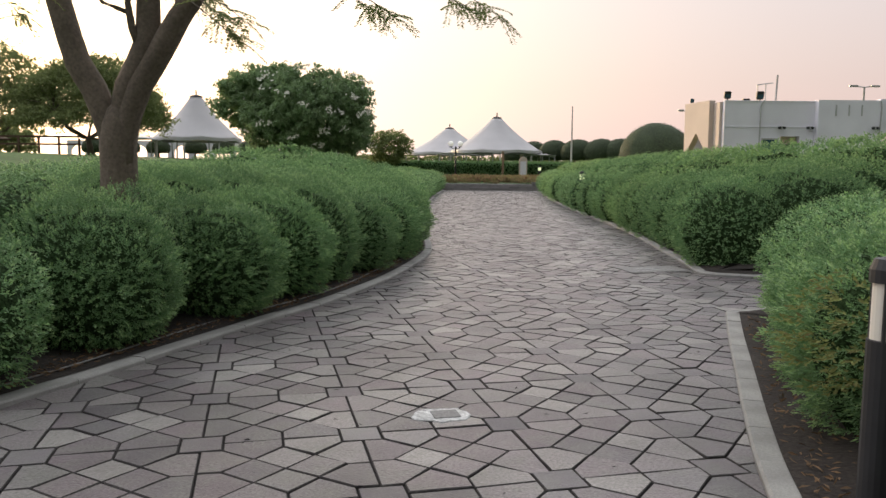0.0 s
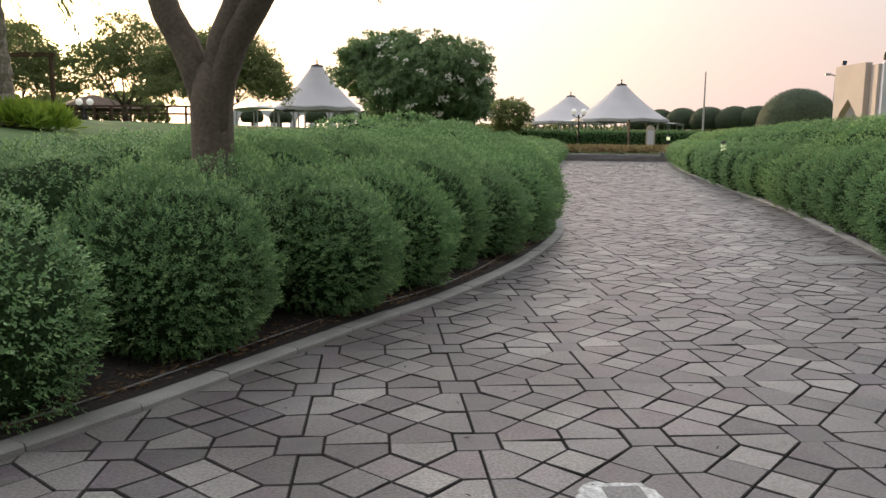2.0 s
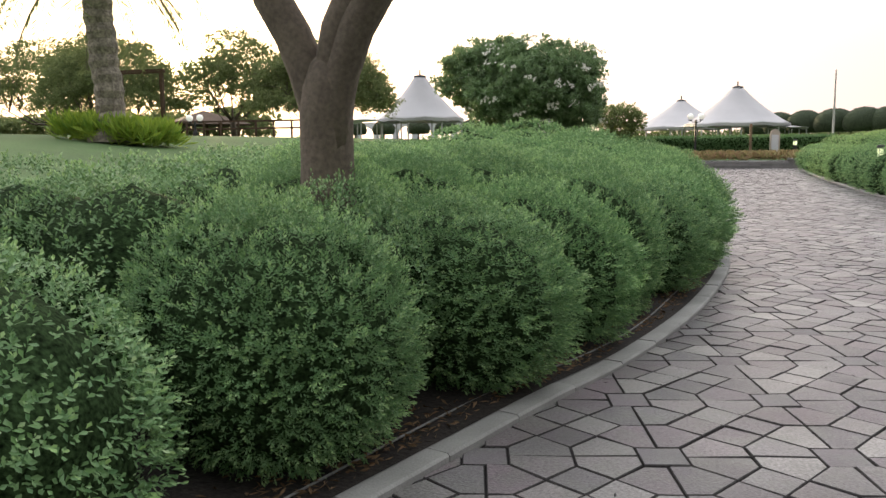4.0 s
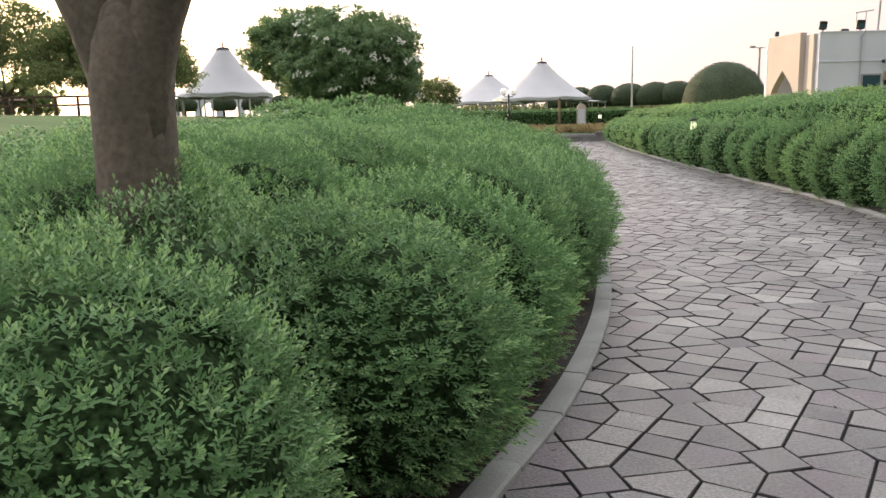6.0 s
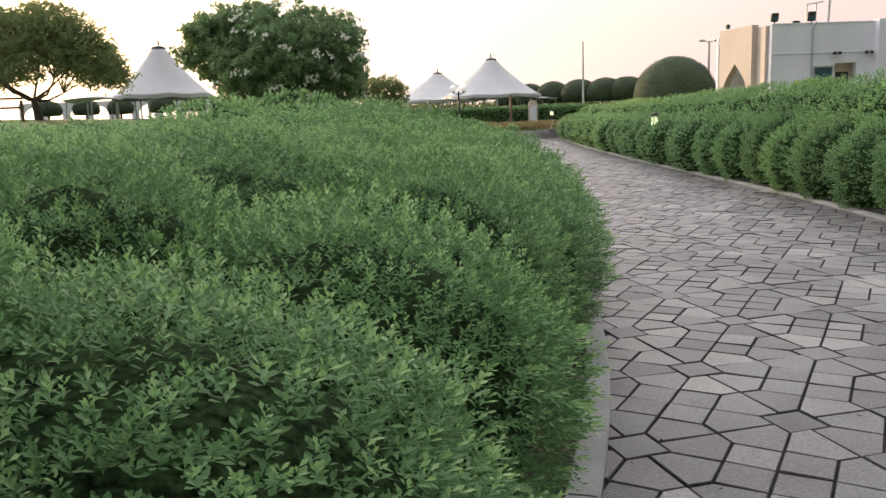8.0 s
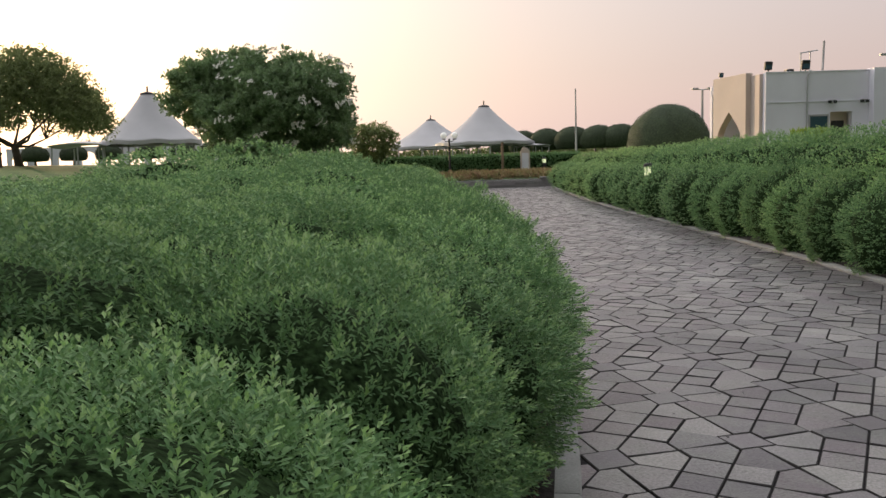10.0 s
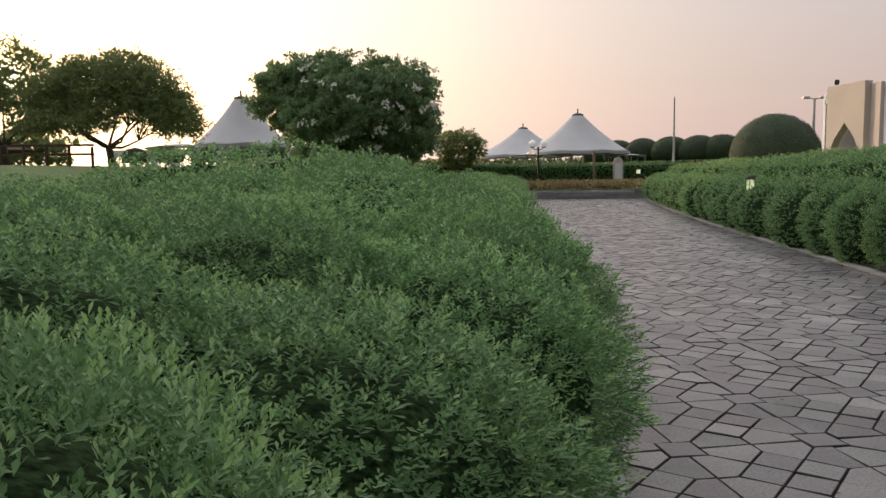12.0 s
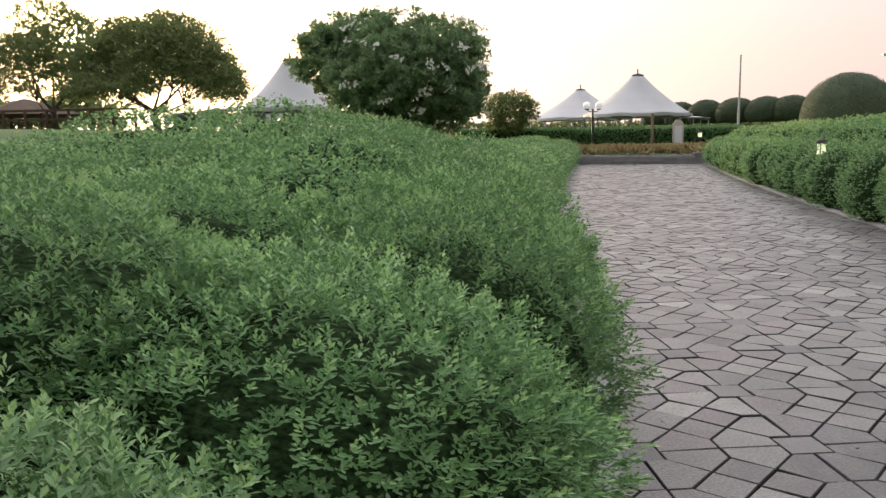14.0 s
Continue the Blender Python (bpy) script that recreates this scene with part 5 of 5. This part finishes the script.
def prism(poly, bottom=-0.03):
    """A paver with a worn, slightly lower rim."""
    a, b, c = inset(poly, 0.003), inset(poly, 0.0038), inset(poly, 0.0082)
    n = len(poly)
    verts = [(v.x, v.y, bottom) for v in a] + [(v.x, v.y, -0.0045) for v in b] + [(v.x, v.y, 0.0) for v in c]
    faces = [tuple(range(2 * n, 3 * n))]
    for r in (0, 1):
        faces += [(r * n + k, r * n + (k + 1) % n, (r + 1) * n + (k + 1) % n, (r + 1) * n + k) for k in range(n)]
    return verts, faces


def build_paving():
    ys = np.arange(-6, WALL_Y + 0.3, 0.5)
    verts = [(x, y, -0.014) for y in ys for x in (x_left(y) - 0.14, (x_right(y) if not 9.2 < y < 14.5 else 4.0) + 0.12)]
    faces = [(2 * k, 2 * k + 1, 2 * k + 3, 2 * k + 2) for k in range(len(ys) - 1)]
    side = [(x, y, -0.017) for x in np.arange(2.5, 9.6, 0.5) for y in (float(np.interp(x, NEAR_SIDE[:, 0], NEAR_SIDE[:, 1])) - 0.14, float(np.interp(x, RIGHT_SIDE[::-1, 0], RIGHT_SIDE[::-1, 1])) + 0.14)]
    n0 = len(verts)
    faces += [(n0 + 2 * k, n0 + 2 * k + 2, n0 + 2 * k + 3, n0 + 2 * k + 1) for k in range(len(side) // 2 - 1)]
    path = mesh_obj("pavement", verts + side, faces, JOINT)
    tagged(path, "grey-pink concrete path laid in squares and five-sided pavers", "pavement", kind="structure")
    rng = random.Random(77)
    kinds = paver_kinds()
    made = [prism(k) for k in kinds]
    centres = [np.mean(np.array(k), 0) for k in kinds]
    meshes = []
    for k, ((v, f), c) in enumerate(zip(made, centres)):
        me = bpy.data.meshes.new("paver")
        me.from_pydata([(x - c[0], y - c[1], z) for x, y, z in v], [], f)
        me.materials.append(PAVER if k else PAVER_DARK)
        me.materials.append(RIM)
        me.polygons.foreach_set("material_index", [0] + [1] * (len(f) - 1))
        meshes.append(me)
    rest_v, rest_f, rest_m, count = [], [], [], 0
    rot = Matrix.Rotation(TURN, 2)
    cells = sorted([(i, j) for i in range(-14, 24) for j in range(-24, 62)], key=lambda c: (ORIGIN + AX * c[0] + AY * c[1] - Vector((0.3, 9.2))).length)
    for i, j in cells:
        o = ORIGIN + AX * i + AY * j
        for k, c in enumerate(centres):
            w = o + rot @ Vector(c)
            if not in_path(w.x, w.y, 0.11):
                continue
            dz = rng.uniform(-0.0025, 0.0025)
            if count < 300:
                ob = new("paver", meshes[k])
                ob.parent = path
                ob.matrix_basis = Matrix.Translation((w.x, w.y, dz)) @ Matrix.Rotation(TURN, 4, "Z") @ pose(0, 0, 0, rng.uniform(-1.3, 1.3), rng.uniform(-1.3, 1.3), 0)
                count += 1
            else:
                v, f = made[k]
                n = len(rest_v)
                tx, ty = rng.uniform(-0.026, 0.026), rng.uniform(-0.026, 0.026)
                for x, y, z in v:
                    q = o + rot @ Vector((x, y))
                    rest_v.append((q.x, q.y, z + dz + tx * (x - c[0]) + ty * (y - c[1])))
                rest_f += [tuple(n + a for a in face) for face in f]
                rest_m += [0 if k else 1] + [2] * (len(f) - 1)
    rest = mesh_obj("paving_field", rest_v, rest_f, PAVER, path)
    rest.data.materials.append(PAVER_DARK)
    rest.data.materials.append(RIM)
    rest.data.polygons.foreach_set("material_index", rest_m)
    tagged(rest, kind="stuff")


build_paving()


# ---- small things on the path ----
def make_cover(name, label, x, y, w, d, turn, mat, marks):
    root = thing(name, label, "manhole cover", pose(x, y, 0.003, 0, 0, turn))
    part("plate", bm_box((w, d, 0.012), (0, 0, 0.0), 0.003), mat, root)
    for mx, my, mw, md in marks:
        part("paint_mark", bm_box((mw, md, 0.004), (mx, my, 0.0082), 0.001), PAINT, root, "worn white paint mark")


def make_painted_patch():
    """A small cover in the paving, blotched with white paint."""
    root = thing("painted_cover", "small cover blotched with worn white paint in the paving", "manhole cover", pose(0.0, 6.28, 0.001, 0, 0, 12.5))
    rng = random.Random(4)
    bm = bmesh.new()
    ring = [(math.cos(a) * 0.165 * (1 + 0.14 * rng.uniform(-1, 1)), math.sin(a) * 0.12 * (1 + 0.2 * rng.uniform(-1, 1))) for a in [2 * math.pi * k / 22 for k in range(22)]]
    a = [bm.verts.new((u, v, 0.0)) for u, v in ring]
    b = [bm.verts.new((u * 0.97, v * 0.97, 0.005)) for u, v in ring]
    bm.faces.new(b)
    for k in range(22):
        bm.faces.new((a[k], a[(k + 1) % 22], b[(k + 1) % 22], b[k]))
    part("paint_patch", bm, PAINT, root)
    part("plate", bm_box((0.15, 0.13, 0.008), (0.02, 0.0, 0.005), 0.002), CAST, root, "grey metal plate")


make_painted_patch()
make_cover("drain_cover", "flat grey drain cover with faded white lines by the kerb", 2.95, 12.7, 0.9, 0.55, 12.5, CAST, [(-0.1, 0.05, 0.3, 0.02), (0.1, -0.08, 0.35, 0.02), (-0.2, -0.15, 0.2, 0.015)])


def make_litter():
    """Dry leaves and twigs: on the paving and in the soil behind the kerbs."""
    rng = np.random.default_rng(9)
    n = 150
    p = []
    while len(p) < n:
        x, y = rng.uniform(-3, 4.5), rng.uniform(2.5, 22)
        if in_path(x, y, -0.05):
            p.append((x, y, 0.004))
    p = np.array(p)
    ax = np.concatenate([rng.normal(0, 1, (n, 2)), rng.uniform(0.0, 0.12, (n, 1))], 1)
    ax /= np.linalg.norm(ax, axis=1, keepdims=True)
    V, F = leaf_cloud(p, ax, 1, 0.035, 0.009, 0.0, 0.0, rng)
    tagged(mesh_obj("dry_leaf_litter", V.tolist(), F.tolist(), JOINT), "scattered small dry leaves and twigs on the path", "litter", kind="stuff")
    q = []
    while len(q) < 5200:
        y = rng.uniform(4, 17)
        if rng.random() < 0.5:
            x, z = x_left(y) - rng.uniform(0.17, 0.6), 0.045
        elif y < 9:
            x, z = x_right(y) + rng.uniform(0.17, 0.9), 0.045
        else:
            continue
        q.append((x, y, z + 0.02 * rng.random()))
    q = np.array(q)
    ax = np.concatenate([rng.normal(0, 1, (len(q), 2)), rng.uniform(-0.1, 0.35, (len(q), 1))], 1)
    ax /= np.linalg.norm(ax, axis=1, keepdims=True)
    V, F = leaf_cloud(q, ax, 1, 0.05, 0.014, 0.0, 0.0, rng)
    tagged(mesh_obj("soil_litter", V.tolist(), F.tolist(), STRAW), "brown dry leaf litter on the soil under the bushes", "litter", kind="stuff")


make_litter()


def make_hose():
    root = thing("drip_hose", "thin grey irrigation hose lying on the soil by the kerb", "hose")
    line = [p for p in LEFT_KERB if 6 < p[1] < 14]
    pts = [(p[0] - 0.27 + 0.03 * math.sin(k * 0.35), p[1], 0.058) for k, p in enumerate(line)]
    part("tube", bm_tube(pts, [0.006] * len(pts), 6), CAST, root)


make_hose()
